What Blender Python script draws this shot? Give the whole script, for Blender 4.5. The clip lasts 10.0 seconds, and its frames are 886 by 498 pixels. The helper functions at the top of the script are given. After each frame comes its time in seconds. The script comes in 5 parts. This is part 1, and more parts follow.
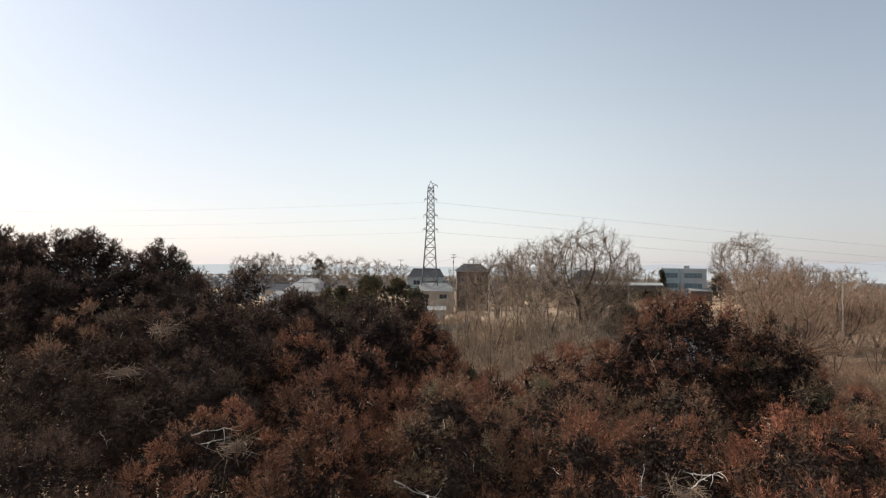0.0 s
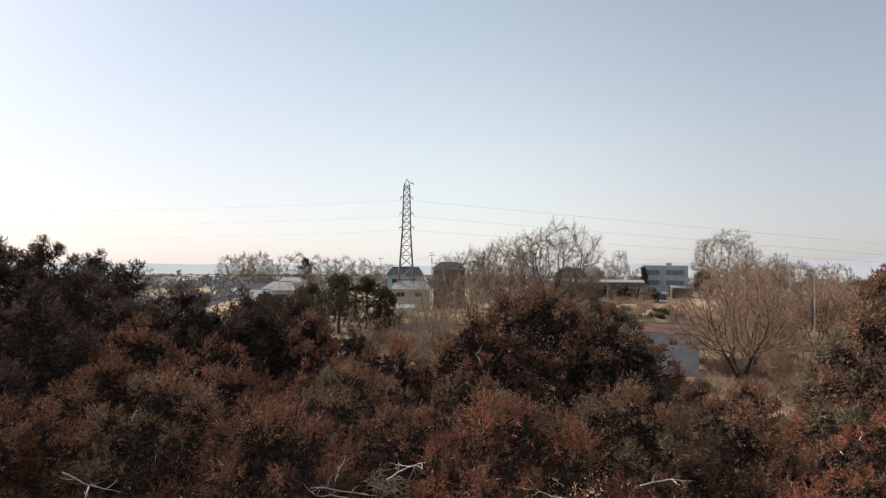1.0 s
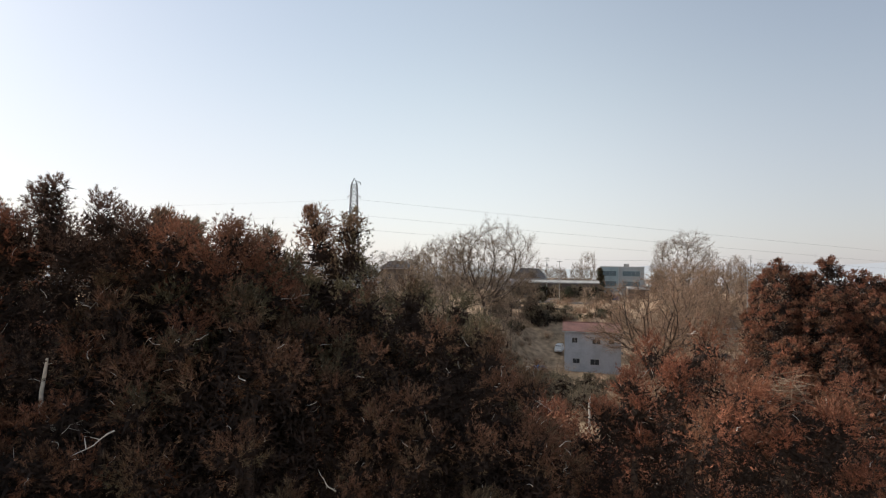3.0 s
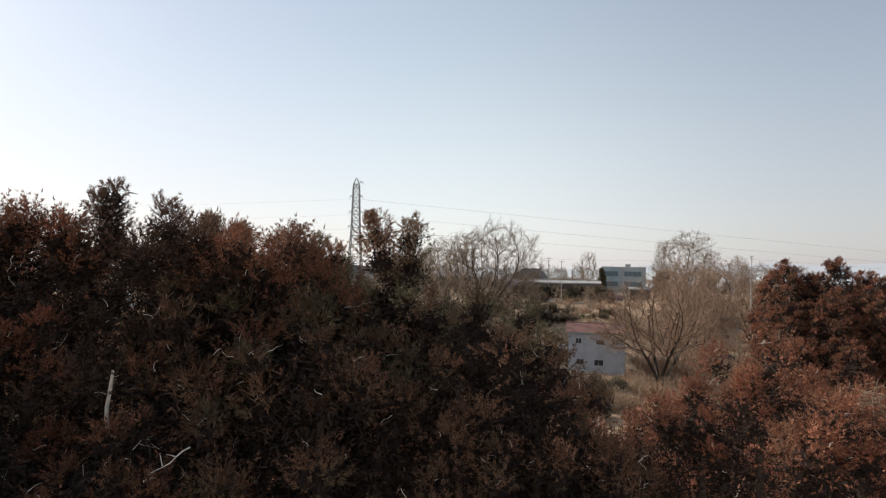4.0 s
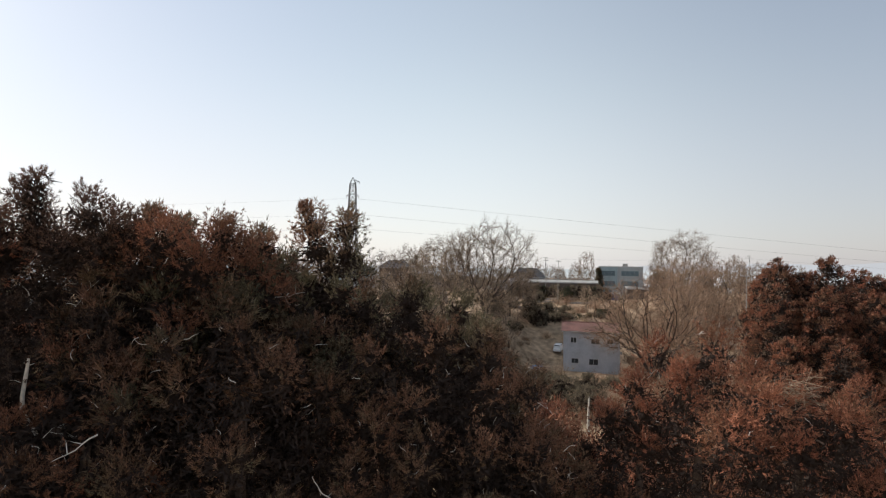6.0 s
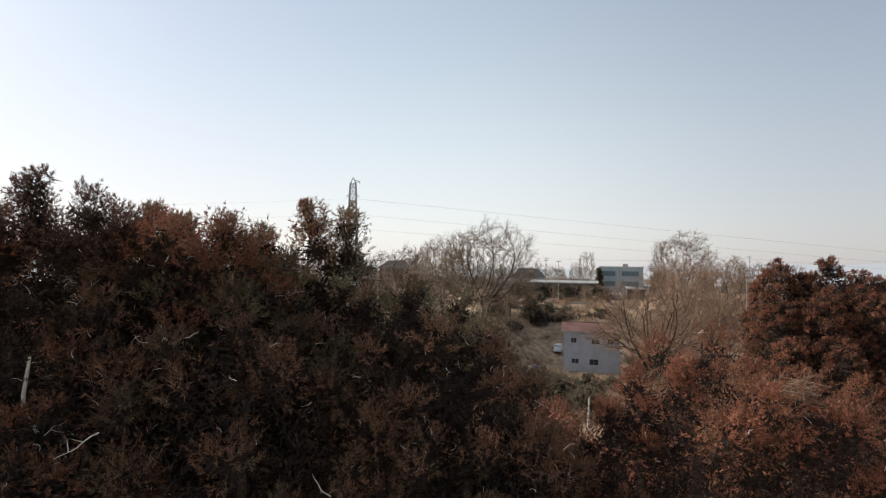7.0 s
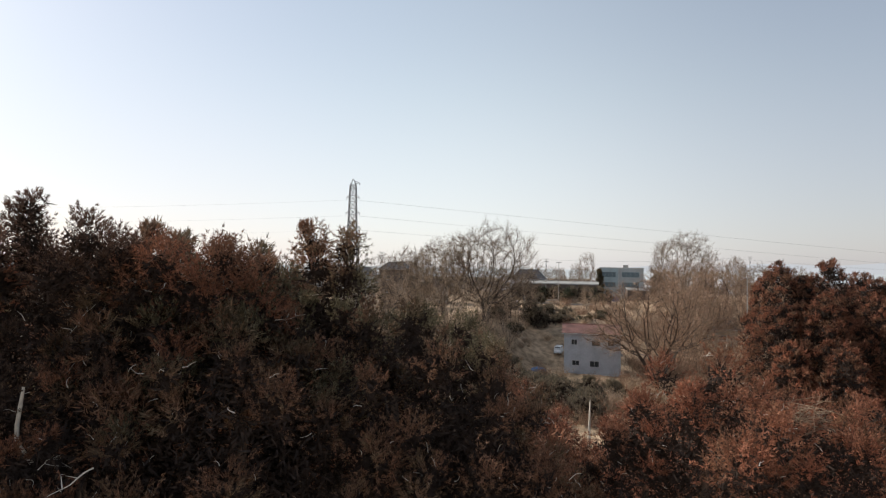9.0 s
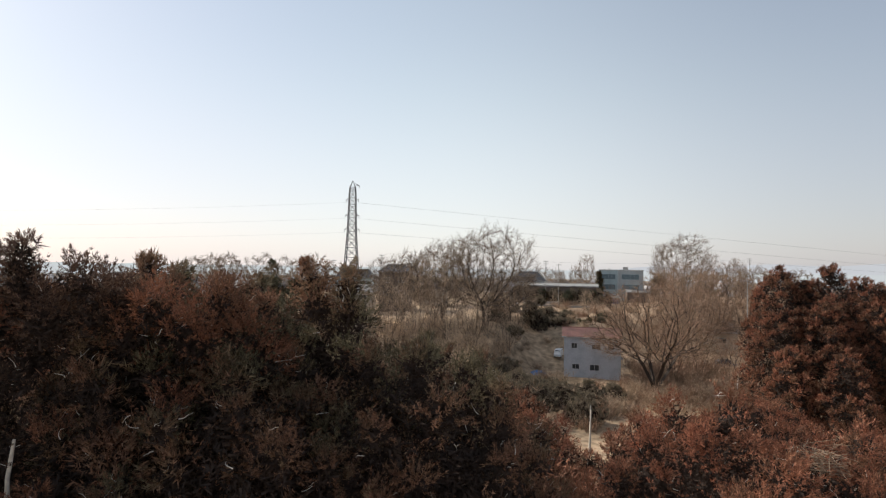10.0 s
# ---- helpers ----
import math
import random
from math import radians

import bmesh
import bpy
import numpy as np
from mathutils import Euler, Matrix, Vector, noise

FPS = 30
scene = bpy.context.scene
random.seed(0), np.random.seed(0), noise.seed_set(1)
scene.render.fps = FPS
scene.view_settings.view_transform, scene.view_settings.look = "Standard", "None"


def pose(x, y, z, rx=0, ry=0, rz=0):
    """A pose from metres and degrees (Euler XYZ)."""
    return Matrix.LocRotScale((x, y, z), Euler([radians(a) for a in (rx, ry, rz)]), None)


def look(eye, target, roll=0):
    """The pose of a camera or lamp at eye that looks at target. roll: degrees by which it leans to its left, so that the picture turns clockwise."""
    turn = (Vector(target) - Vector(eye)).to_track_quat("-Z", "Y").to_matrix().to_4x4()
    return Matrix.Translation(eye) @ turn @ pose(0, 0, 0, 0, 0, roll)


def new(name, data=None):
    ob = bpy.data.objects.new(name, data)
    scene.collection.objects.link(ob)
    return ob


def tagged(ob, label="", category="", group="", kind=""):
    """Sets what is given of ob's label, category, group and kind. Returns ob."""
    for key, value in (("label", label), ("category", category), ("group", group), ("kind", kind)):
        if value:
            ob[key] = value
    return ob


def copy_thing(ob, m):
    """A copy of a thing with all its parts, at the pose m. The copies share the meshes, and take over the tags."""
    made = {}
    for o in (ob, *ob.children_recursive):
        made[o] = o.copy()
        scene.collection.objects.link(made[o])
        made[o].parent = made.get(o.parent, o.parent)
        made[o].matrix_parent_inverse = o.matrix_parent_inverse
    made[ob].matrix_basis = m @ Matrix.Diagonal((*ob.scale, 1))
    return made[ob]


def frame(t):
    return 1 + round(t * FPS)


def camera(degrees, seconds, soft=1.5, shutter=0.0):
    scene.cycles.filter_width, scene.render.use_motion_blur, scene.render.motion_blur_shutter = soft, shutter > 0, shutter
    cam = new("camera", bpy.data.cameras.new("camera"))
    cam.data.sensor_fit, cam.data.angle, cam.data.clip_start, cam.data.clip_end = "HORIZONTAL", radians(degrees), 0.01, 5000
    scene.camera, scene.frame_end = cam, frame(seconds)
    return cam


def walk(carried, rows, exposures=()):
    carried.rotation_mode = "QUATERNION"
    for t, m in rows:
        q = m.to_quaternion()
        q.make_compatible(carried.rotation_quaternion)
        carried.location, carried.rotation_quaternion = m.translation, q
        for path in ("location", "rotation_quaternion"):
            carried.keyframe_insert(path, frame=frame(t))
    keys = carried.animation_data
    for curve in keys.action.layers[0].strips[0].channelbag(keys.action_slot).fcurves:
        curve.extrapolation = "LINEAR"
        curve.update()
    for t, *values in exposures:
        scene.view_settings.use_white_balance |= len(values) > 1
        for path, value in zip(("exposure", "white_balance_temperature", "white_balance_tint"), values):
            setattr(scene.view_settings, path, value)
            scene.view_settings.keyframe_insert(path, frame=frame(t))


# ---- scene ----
cam = camera(74.0, 10.0, soft=1.2)
PATH = [
    (0, (-1.893, 0.418, 16.269), (-1.897, 2.417, 16.322), 0.7),
    (0.5, (0.387, 0.426, 16.205), (0.383, 2.426, 16.255), 0.5),
    (1, (5.838, 0.584, 16.107), (5.83, 2.583, 16.156), 0.4),
    (1.5, (11.522, 0.718, 15.786), (11.511, 2.718, 15.838), 0.2),
    (2, (17.102, -0.433, 15.512), (17.111, 1.567, 15.564), 0.6),
    (2.5, (21.227, -0.199, 15.456), (21.226, 1.8, 15.509), 1.0),
    (2.7, (22.013, -0.181, 15.427), (22.011, 1.819, 15.483), 0.8),
    (3.1, (22.2, -0.02, 15.47), (22.194, 1.98, 15.525), 0.8),
    (3.8, (21.194, 0.207, 15.584), (21.191, 2.206, 15.638), 0.9),
    (4, (21.048, 0.231, 15.568), (21.047, 2.231, 15.622), 0.9),
    (4.5, (21.223, 0.227, 15.502), (21.222, 2.226, 15.555), 0.9),
    (5, (21.381, 0.212, 15.451), (21.38, 2.211, 15.507), 0.9),
    (5.5, (21.663, 0.219, 15.444), (21.662, 2.218, 15.498), 0.8),
    (6, (22.18, 0.288, 15.415), (22.179, 2.287, 15.469), 0.9),
    (7.5, (22.181, 0.259, 15.391), (22.179, 2.258, 15.446), 0.9),
    (8, (22.155, 0.25, 15.467), (22.153, 2.249, 15.522), 0.9),
    (8.5, (22.185, 0.26, 15.655), (22.184, 2.259, 15.71), 0.9),
    (9, (22.13, 0.448, 15.766), (22.128, 2.447, 15.821), 0.9),
    (9.5, (22.09, 0.701, 15.984), (22.09, 2.7, 16.04), 0.9),
    (10, (22.041, 0.694, 16.383), (22.041, 2.693, 16.44), 0.9),
]

walk(cam, [(t, look(eye, target, roll)) for t, eye, target, roll in PATH])

# ---- world, sun ----
SUN_AZ, SUN_EL = radians(-66), radians(34)      # azimuth from +y towards +x
world = bpy.data.worlds.new("World")
scene.world = world
world.use_nodes = True
wn, wl = world.node_tree.nodes, world.node_tree.links
sky = wn.new("ShaderNodeTexSky")
sky.sky_type = "NISHITA"
sky.sun_disc = False
sky.sun_elevation, sky.sun_rotation = SUN_EL, SUN_AZ
sky.altitude, sky.air_density, sky.dust_density, sky.ozone_density = 100, 1.0, 1.1, 0.4
# winter haze that whitens the sky towards the horizon all round
where = wn.new("ShaderNodeTexCoord")
split = wn.new("ShaderNodeSeparateXYZ")
fade = wn.new("ShaderNodeMapRange")
fade.interpolation_type = "SMOOTHERSTEP"
for slot, v in (("From Min", -0.05), ("From Max", 0.55), ("To Min", 0.7), ("To Max", 0.32)):
    fade.inputs[slot].default_value = v
veil = wn.new("ShaderNodeMix")
veil.data_type = "RGBA"
# the haze is brighter on the sun's side and a cooler grey on the far side
side = wn.new("ShaderNodeVectorMath")
side.operation = "DOT_PRODUCT"
side.inputs[1].default_value = (math.sin(SUN_AZ + 0.03), math.cos(SUN_AZ + 0.03), 0)
span = wn.new("ShaderNodeMapRange")
span.inputs["From Min"].default_value, span.inputs["From Max"].default_value = -1.0, 1.0
tint = wn.new("ShaderNodeValToRGB")
tint.color_ramp.interpolation = "EASE"
for k, (at, colour) in enumerate(((0.35, (0.53, 0.545, 0.555, 1)), (0.72, (0.865, 0.91, 0.88, 1)), (0.92, (0.86, 0.86, 0.86, 1)))):
    stop = tint.color_ramp.elements[k] if k < 2 else tint.color_ramp.elements.new(at)
    stop.position, stop.color = at, colour
lift = wn.new("ShaderNodeVectorMath")
lift.operation = "SCALE"
lift.inputs["Scale"].default_value = 8.0
wl.new(where.outputs["Generated"], side.inputs[0])
wl.new(side.outputs["Value"], span.inputs["Value"])
wl.new(span.outputs["Result"], tint.inputs["Fac"])
wl.new(tint.outputs["Color"], lift.inputs[0])
low = wn.new("ShaderNodeMapRange")                          # a faint rose tinge low down
low.inputs["From Min"].default_value, low.inputs["From Max"].default_value = 0.28, 0.0
rose = wn.new("ShaderNodeMix")
rose.data_type, rose.blend_type = "RGBA", "MULTIPLY"
rose.inputs["B"].default_value = (1.03, 0.965, 1.025, 1)
wl.new(split.outputs["Z"], low.inputs["Value"])
wl.new(low.outputs["Result"], rose.inputs["Factor"])
wl.new(lift.outputs[0], rose.inputs["A"])
wl.new(rose.outputs["Result"], veil.inputs["B"])
wl.new(where.outputs["Generated"], split.inputs[0])
wl.new(split.outputs["Z"], fade.inputs["Value"])
wl.new(fade.outputs["Result"], veil.inputs["Factor"])
wl.new(sky.outputs["Color"], veil.inputs["A"])
wl.new(veil.outputs["Result"], wn["Background"].inputs["Color"])
wn["Background"].inputs["Strength"].default_value = 0.136
sun = new("sun", bpy.data.lights.new("sun", "SUN"))
sun.data.energy, sun.data.angle, sun.data.color = 5.0, radians(0.6), (1.0, 0.93, 0.84)
to_sun = Vector((math.sin(SUN_AZ) * math.cos(SUN_EL), math.cos(SUN_AZ) * math.cos(SUN_EL), math.sin(SUN_EL)))
sun.matrix_world = look(to_sun * 300, (0, 0, 0))
scene.view_settings.exposure = 0.0


# ---- materials ----
def material(name, base, rough=0.8, scale=8.0, spread=0.25, bump=0.0, metal=0.0, translucent=0.0, island=0.0, per_object=0.0, second=None, second_scale=0.4, detail=6.0, gloss=0.25):
    """A surface with grain at two scales; second: a colour that takes over in patches."""
    m = bpy.data.materials.new(name)
    m.use_nodes = True
    n, l = m.node_tree.nodes, m.node_tree.links
    p = n["Principled BSDF"]
    p.inputs["Roughness"].default_value, p.inputs["Metallic"].default_value = rough, metal
    p.inputs["Specular IOR Level"].default_value = gloss
    co = n.new("ShaderNodeTexCoord").outputs["Object"]
    fine = n.new("ShaderNodeTexNoise")
    fine.inputs["Scale"].default_value, fine.inputs["Detail"].default_value = scale, detail
    l.new(co, fine.inputs["Vector"])
    ramp = n.new("ShaderNodeMapRange")
    ramp.inputs["From Min"].default_value, ramp.inputs["From Max"].default_value = 0.3, 0.7
    ramp.inputs["To Min"].default_value, ramp.inputs["To Max"].default_value = 1 - spread, 1 + spread
    l.new(fine.outputs["Fac"], ramp.inputs["Value"])
    value = ramp.outputs["Result"]
    for amount, node, out in ((island, "ShaderNodeNewGeometry", "Random Per Island"), (per_object, "ShaderNodeObjectInfo", "Random")):
        if amount:
            r = n.new("ShaderNodeMapRange")
            r.inputs["To Min"].default_value, r.inputs["To Max"].default_value = 1 - amount, 1 + amount
            l.new(n.new(node).outputs[out], r.inputs["Value"])
            t = n.new("ShaderNodeMath")
            t.operation = "MULTIPLY"
            l.new(value, t.inputs[0]), l.new(r.outputs["Result"], t.inputs[1])
            value = t.outputs[0]
    mix = n.new("ShaderNodeMix")
    mix.data_type = "RGBA"
    mix.inputs["A"].default_value = (*base, 1)
    mix.inputs["B"].default_value = (*(second or base), 1)
    big = n.new("ShaderNodeTexNoise")
    big.inputs["Scale"].default_value, big.inputs["Detail"].default_value = second_scale, 4
    l.new(co, big.inputs["Vector"])
    pick = n.new("ShaderNodeMapRange")
    pick.inputs["From Min"].default_value, pick.inputs["From Max"].default_value = 0.42, 0.6
    l.new(big.outputs["Fac"], pick.inputs["Value"])
    l.new(pick.outputs["Result"], mix.inputs["Factor"])
    hue = n.new("ShaderNodeVectorMath")
    hue.operation = "SCALE"
    l.new(mix.outputs["Result"], hue.inputs[0]), l.new(value, hue.inputs["Scale"])
    l.new(hue.outputs[0], p.inputs["Base Color"])
    if bump:
        b = n.new("ShaderNodeBump")
        b.inputs["Strength"].default_value, b.inputs["Distance"].default_value = bump, 0.02
        l.new(fine.outputs["Fac"], b.inputs["Height"]), l.new(b.outputs["Normal"], p.inputs["Normal"])
    if translucent:
        tr = n.new("ShaderNodeBsdfTranslucent")
        l.new(hue.outputs[0], tr.inputs["Color"])
        ms = n.new("ShaderNodeMixShader")
        ms.inputs["Fac"].default_value = translucent
        l.new(p.outputs[0], ms.inputs[1]), l.new(tr.outputs[0], ms.inputs[2])
        l.new(ms.outputs[0], n["Material Output"].inputs["Surface"])
    return m


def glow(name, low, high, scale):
    """The pale distance: it glows, with haze put into its colour."""
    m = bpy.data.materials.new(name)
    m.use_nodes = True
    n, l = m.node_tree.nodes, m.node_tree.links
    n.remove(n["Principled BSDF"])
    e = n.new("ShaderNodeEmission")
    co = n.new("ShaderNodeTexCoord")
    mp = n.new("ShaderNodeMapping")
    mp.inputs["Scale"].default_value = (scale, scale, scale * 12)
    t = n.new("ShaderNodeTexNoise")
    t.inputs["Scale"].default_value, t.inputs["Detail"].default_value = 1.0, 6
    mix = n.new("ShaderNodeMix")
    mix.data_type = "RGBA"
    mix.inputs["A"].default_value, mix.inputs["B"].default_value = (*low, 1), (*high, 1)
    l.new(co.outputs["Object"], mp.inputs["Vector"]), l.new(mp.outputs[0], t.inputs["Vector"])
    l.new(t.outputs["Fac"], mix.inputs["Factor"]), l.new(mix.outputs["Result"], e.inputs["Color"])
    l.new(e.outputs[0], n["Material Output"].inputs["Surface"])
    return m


RUST = material("rust_foliage", (0.232, 0.102, 0.059), 0.75, 1.2, 0.3, translucent=0.24, island=0.6, per_object=0.18, second=(0.172, 0.089, 0.053), second_scale=0.55)
RED = material("red_brown_foliage", (0.26, 0.104, 0.061), 0.75, 1.1, 0.35, translucent=0.24, island=0.6, per_object=0.18, second=(0.175, 0.092, 0.054), second_scale=0.7)
OLIVE = material("bronzed_olive_foliage", (0.215, 0.113, 0.070), 0.75, 1.2, 0.3, translucent=0.24, island=0.6, per_object=0.18, second=(0.125, 0.105, 0.062), second_scale=0.6)
# darker brown, for the trees on the left and one great-crown stem
DARKBROWN = material("dark_brown_foliage", (0.10, 0.058, 0.04), 0.75, 1.2, 0.3, translucent=0.24, island=0.6, per_object=0.18, second=(0.072, 0.047, 0.034), second_scale=0.5)
DARKGREEN = material("dark_evergreen_foliage", (0.07, 0.075, 0.045), 0.7, 1.0, 0.3, translucent=0.25, island=0.5, second=(0.10, 0.07, 0.035), second_scale=0.3)
# the shade inside the crowns is put into this dark twig colour
INNER = material("shade_toned_inner_twigs", (0.05, 0.037, 0.031), 0.95, 6.0, 0.4, gloss=0.02)
BARK = material("brown_bark", (0.11, 0.075, 0.055), 0.9, 9.0, 0.35, bump=0.6)
DEADWOOD = material("bleached_dead_wood", (0.58, 0.53, 0.46), 0.75, 14.0, 0.25, bump=0.4)
SNAGWOOD = material("white_barkless_wood", (0.62, 0.56, 0.47), 0.7, 14.0, 0.2, bump=0.3)
TWIG = material("bare_twigs", (0.22, 0.165, 0.12), 0.85, 0.6, 0.25, island=0.35, second=(0.25, 0.185, 0.13), second_scale=0.2)
TWIG_WARM = material("reddish_bare_twigs", (0.34, 0.215, 0.145), 0.85, 0.6, 0.25, island=0.35, second=(0.31, 0.22, 0.15), second_scale=0.2)
TWIG_SHRUB = material("dry_shrub_twigs", (0.48, 0.355, 0.245), 0.85, 0.6, 0.25, island=0.4, second=(0.38, 0.28, 0.195), second_scale=0.15)
COPSE_TWIG = material("tan_bare_twigs", (0.43, 0.32, 0.225), 0.85, 0.6, 0.25, island=0.4, second=(0.36, 0.27, 0.19), second_scale=0.15)
BARE_BARK = material("grey_bark", (0.07, 0.053, 0.043), 0.9, 5.0, 0.3, bump=0.5)
STRAW = material("nest_sticks", (0.24, 0.172, 0.12), 0.85, 12.0, 0.3, island=0.4)
GRASS = material("dry_winter_grass", (0.43, 0.305, 0.195), 0.95, 0.7, 0.45, bump=0.8, second=(0.29, 0.21, 0.135), second_scale=0.11)
ROAD = material("asphalt", (0.09, 0.09, 0.09), 0.9, 3.0, 0.15, bump=0.2)
STEEL = material("galvanised_steel", (0.14, 0.14, 0.145), 0.6, 3.0, 0.15, metal=0.5)
WIRE = material("cable", (0.30, 0.30, 0.31), 0.6, 1.0, 0.1)
CONCRETE = material("concrete", (0.38, 0.36, 0.33), 0.9, 2.0, 0.18, bump=0.2, second=(0.30, 0.29, 0.27), second_scale=0.4)
WHITE_WALL = material("white_siding", (0.50, 0.52, 0.55), 0.7, 3.0, 0.08, bump=0.1, second=(0.43, 0.45, 0.48), second_scale=0.5)
GREY_WALL = material("blue_grey_panel_wall", (0.38, 0.47, 0.49), 0.7, 2.0, 0.08, second=(0.33, 0.41, 0.43), second_scale=0.3)
BAY_WALL = material("pale_grey_panel_wall", (0.40, 0.44, 0.445), 0.7, 2.0, 0.08, second=(0.36, 0.38, 0.38), second_scale=0.3)
BEIGE_WALL = material("beige_render", (0.46, 0.41, 0.34), 0.85, 2.0, 0.1, second=(0.38, 0.34, 0.29), second_scale=0.4)
DARK_WALL = material("dark_timber_wall", (0.15, 0.118, 0.10), 0.85, 2.0, 0.2)
RED_ROOF = material("faded_red_metal_roof", (0.30, 0.155, 0.125), 0.7, 2.0, 0.12, second=(0.24, 0.13, 0.105), second_scale=0.5)
TILE_ROOF = material("dark_grey_roof_tiles", (0.055, 0.055, 0.06), 0.6, 2.5, 0.2, per_object=0.2)
PALE_ROOF = material("pale_metal_roof", (0.36, 0.35, 0.33), 0.8, 1.5, 0.12, second=(0.29, 0.285, 0.27), second_scale=0.3)
BLUE_WALL = material("violet_blue_wall", (0.16, 0.16, 0.26), 0.7, 2.0, 0.12, second=(0.13, 0.13, 0.21), second_scale=0.4)
# the sky's reflection is put into the base colour of the office panes
PALE_GLASS = material("sky_toned_window_glass", (0.15, 0.20, 0.22), 0.15, 1.0, 0.12)
GLASS = material("dark_window_glass", (0.055, 0.06, 0.065), 0.1, 1.0, 0.1)
FRAME = material("window_frame", (0.55, 0.55, 0.55), 0.5, 4.0, 0.08)
CARWHITE = material("white_car_paint", (0.75, 0.75, 0.75), 0.25, 2.0, 0.04)
CARDARK = material("dark_car_paint", (0.05, 0.055, 0.07), 0.25, 2.0, 0.04)
RUBBER = material("tyre_rubber", (0.02, 0.02, 0.02), 0.85, 8.0, 0.1)
TARP = material("blue_tarpaulin", (0.12, 0.22, 0.42), 0.6, 3.0, 0.15, bump=0.3)
# distance haze is mixed into the base colours of the far houses and woods
HAZED_WALLS = material("hazed_house_walls", (0.52, 0.53, 0.55), 0.8, 0.05, 0.25, island=0.35)
HAZED_WOOD = material("hazed_tree_belts", (0.24, 0.25, 0.26), 0.9, 0.05, 0.2, island=0.3, second=(0.25, 0.23, 0.21), second_scale=0.004)
SHRUB = material("olive_brown_shrub", (0.20, 0.16, 0.115), 0.8, 1.0, 0.3, translucent=0.35, island=0.45, second=(0.15, 0.128, 0.088), second_scale=0.2)
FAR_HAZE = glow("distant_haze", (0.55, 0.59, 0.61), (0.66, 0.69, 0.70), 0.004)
HILL_HAZE = glow("hazed_distant_hills", (0.56, 0.58, 0.62), (0.60, 0.62, 0.65), 0.002)


# ---- mesh helpers ----
def mesh(name, verts, faces, mat, smooth=False):
    """faces: an array of equal-sized faces, or a list of such arrays."""
    faces = [np.asarray(f) for f in (faces if isinstance(faces, list) else [faces]) if len(f)]
    me = bpy.data.meshes.new(name)
    verts = np.asarray(verts, np.float32)
    me.vertices.add(len(verts))
    me.vertices.foreach_set("co", verts.ravel())
    loops = np.concatenate([f.ravel() for f in faces]).astype(np.int32)
    totals = np.concatenate([np.full(len(f), f.shape[1]) for f in faces]).astype(np.int32)
    me.loops.add(len(loops))
    me.loops.foreach_set("vertex_index", loops)
    me.polygons.add(len(totals))
    me.polygons.foreach_set("loop_start", np.r_[0, np.cumsum(totals)[:-1]].astype(np.int32))
    me.polygons.foreach_set("loop_total", totals)
    me.update(calc_edges=True)
    me.validate()
    me.materials.append(mat)
    me.polygons.foreach_set("use_smooth", np.full(len(totals), bool(smooth)))
    return me


def part(name, me, parent=None, label=""):
    ob = new(name, me)
    ob.parent = parent
    return tagged(ob, label)


def box(x0, x1, y0, y1, z0, z1):
    v = np.array([(x, y, z) for z in (z0, z1) for y in (y0, y1) for x in (x0, x1)], float)
    f = np.array([(0, 2, 3, 1), (4, 5, 7, 6), (0, 1, 5, 4), (2, 6, 7, 3), (0, 4, 6, 2), (1, 3, 7, 5)])
    return v, f


def join(pieces):
    vs, fs, k = [], {}, 0
    for v, f in pieces:
        vs.append(np.asarray(v, float))
        f = np.asarray(f)
        fs.setdefault(f.shape[1], []).append(f + k)
        k += len(v)
    return np.concatenate(vs), [np.concatenate(f) for f in fs.values()]


def tube(points, radii, sides=6):
    """A tapered tube along a line of points, closed at both ends by its taper."""
    points, radii = np.asarray(points, float), np.asarray(radii, float)
    ahead = np.gradient(points, axis=0)
    ahead /= np.linalg.norm(ahead, axis=1)[:, None] + 1e-9
    ref = np.where(np.abs(ahead[:, 2:3]) > 0.9, (1.0, 0, 0), (0, 0, 1.0))
    a = np.cross(ahead, ref)
    a /= np.linalg.norm(a, axis=1)[:, None]
    b = np.cross(ahead, a)
    ang = np.arange(sides) * 2 * np.pi / sides
    v = points[:, None] + radii[:, None, None] * (np.cos(ang)[None, :, None] * a[:, None] + np.sin(ang)[None, :, None] * b[:, None])
    n = len(points)
    i, j = np.meshgrid(np.arange(n - 1), np.arange(sides), indexing="ij")
    f = np.stack([i * sides + j, i * sides + (j + 1) % sides, (i + 1) * sides + (j + 1) % sides, (i + 1) * sides + j], -1).reshape(-1, 4)
    return v.reshape(-1, 3), f


def unit(v):
    return v / (np.linalg.norm(v, axis=-1, keepdims=True) + 1e-9)


def sprays(centre, way, blades, length, width, r, spread=0.75, loose=0.3, face=None):
    """Foliage tufts: needles that fan out from each centre, each a slim triangle."""
    n = len(centre)
    c = np.repeat(centre, blades, 0)
    d = unit(np.repeat(way, blades, 0) + spread * r.normal(size=(n * blades, 3)))
    ln = length * r.uniform(0.5, 1.2, (n * blades, 1)) * np.repeat(r.uniform(0.75, 1.25, (n, 1)), blades, 0)
    lie = r.normal(size=d.shape) if face is None else np.repeat(face, blades, 0) + 0.4 * r.normal(size=d.shape)
    side = unit(np.cross(lie, d)) * width * r.uniform(0.6, 1.3, (n * blades, 1))
    c = c + loose * length * r.normal(size=c.shape)
    v = np.stack([c - side, c + side, c + d * ln], 1).reshape(-1, 3)
    return v, np.arange(len(v)).reshape(-1, 3)


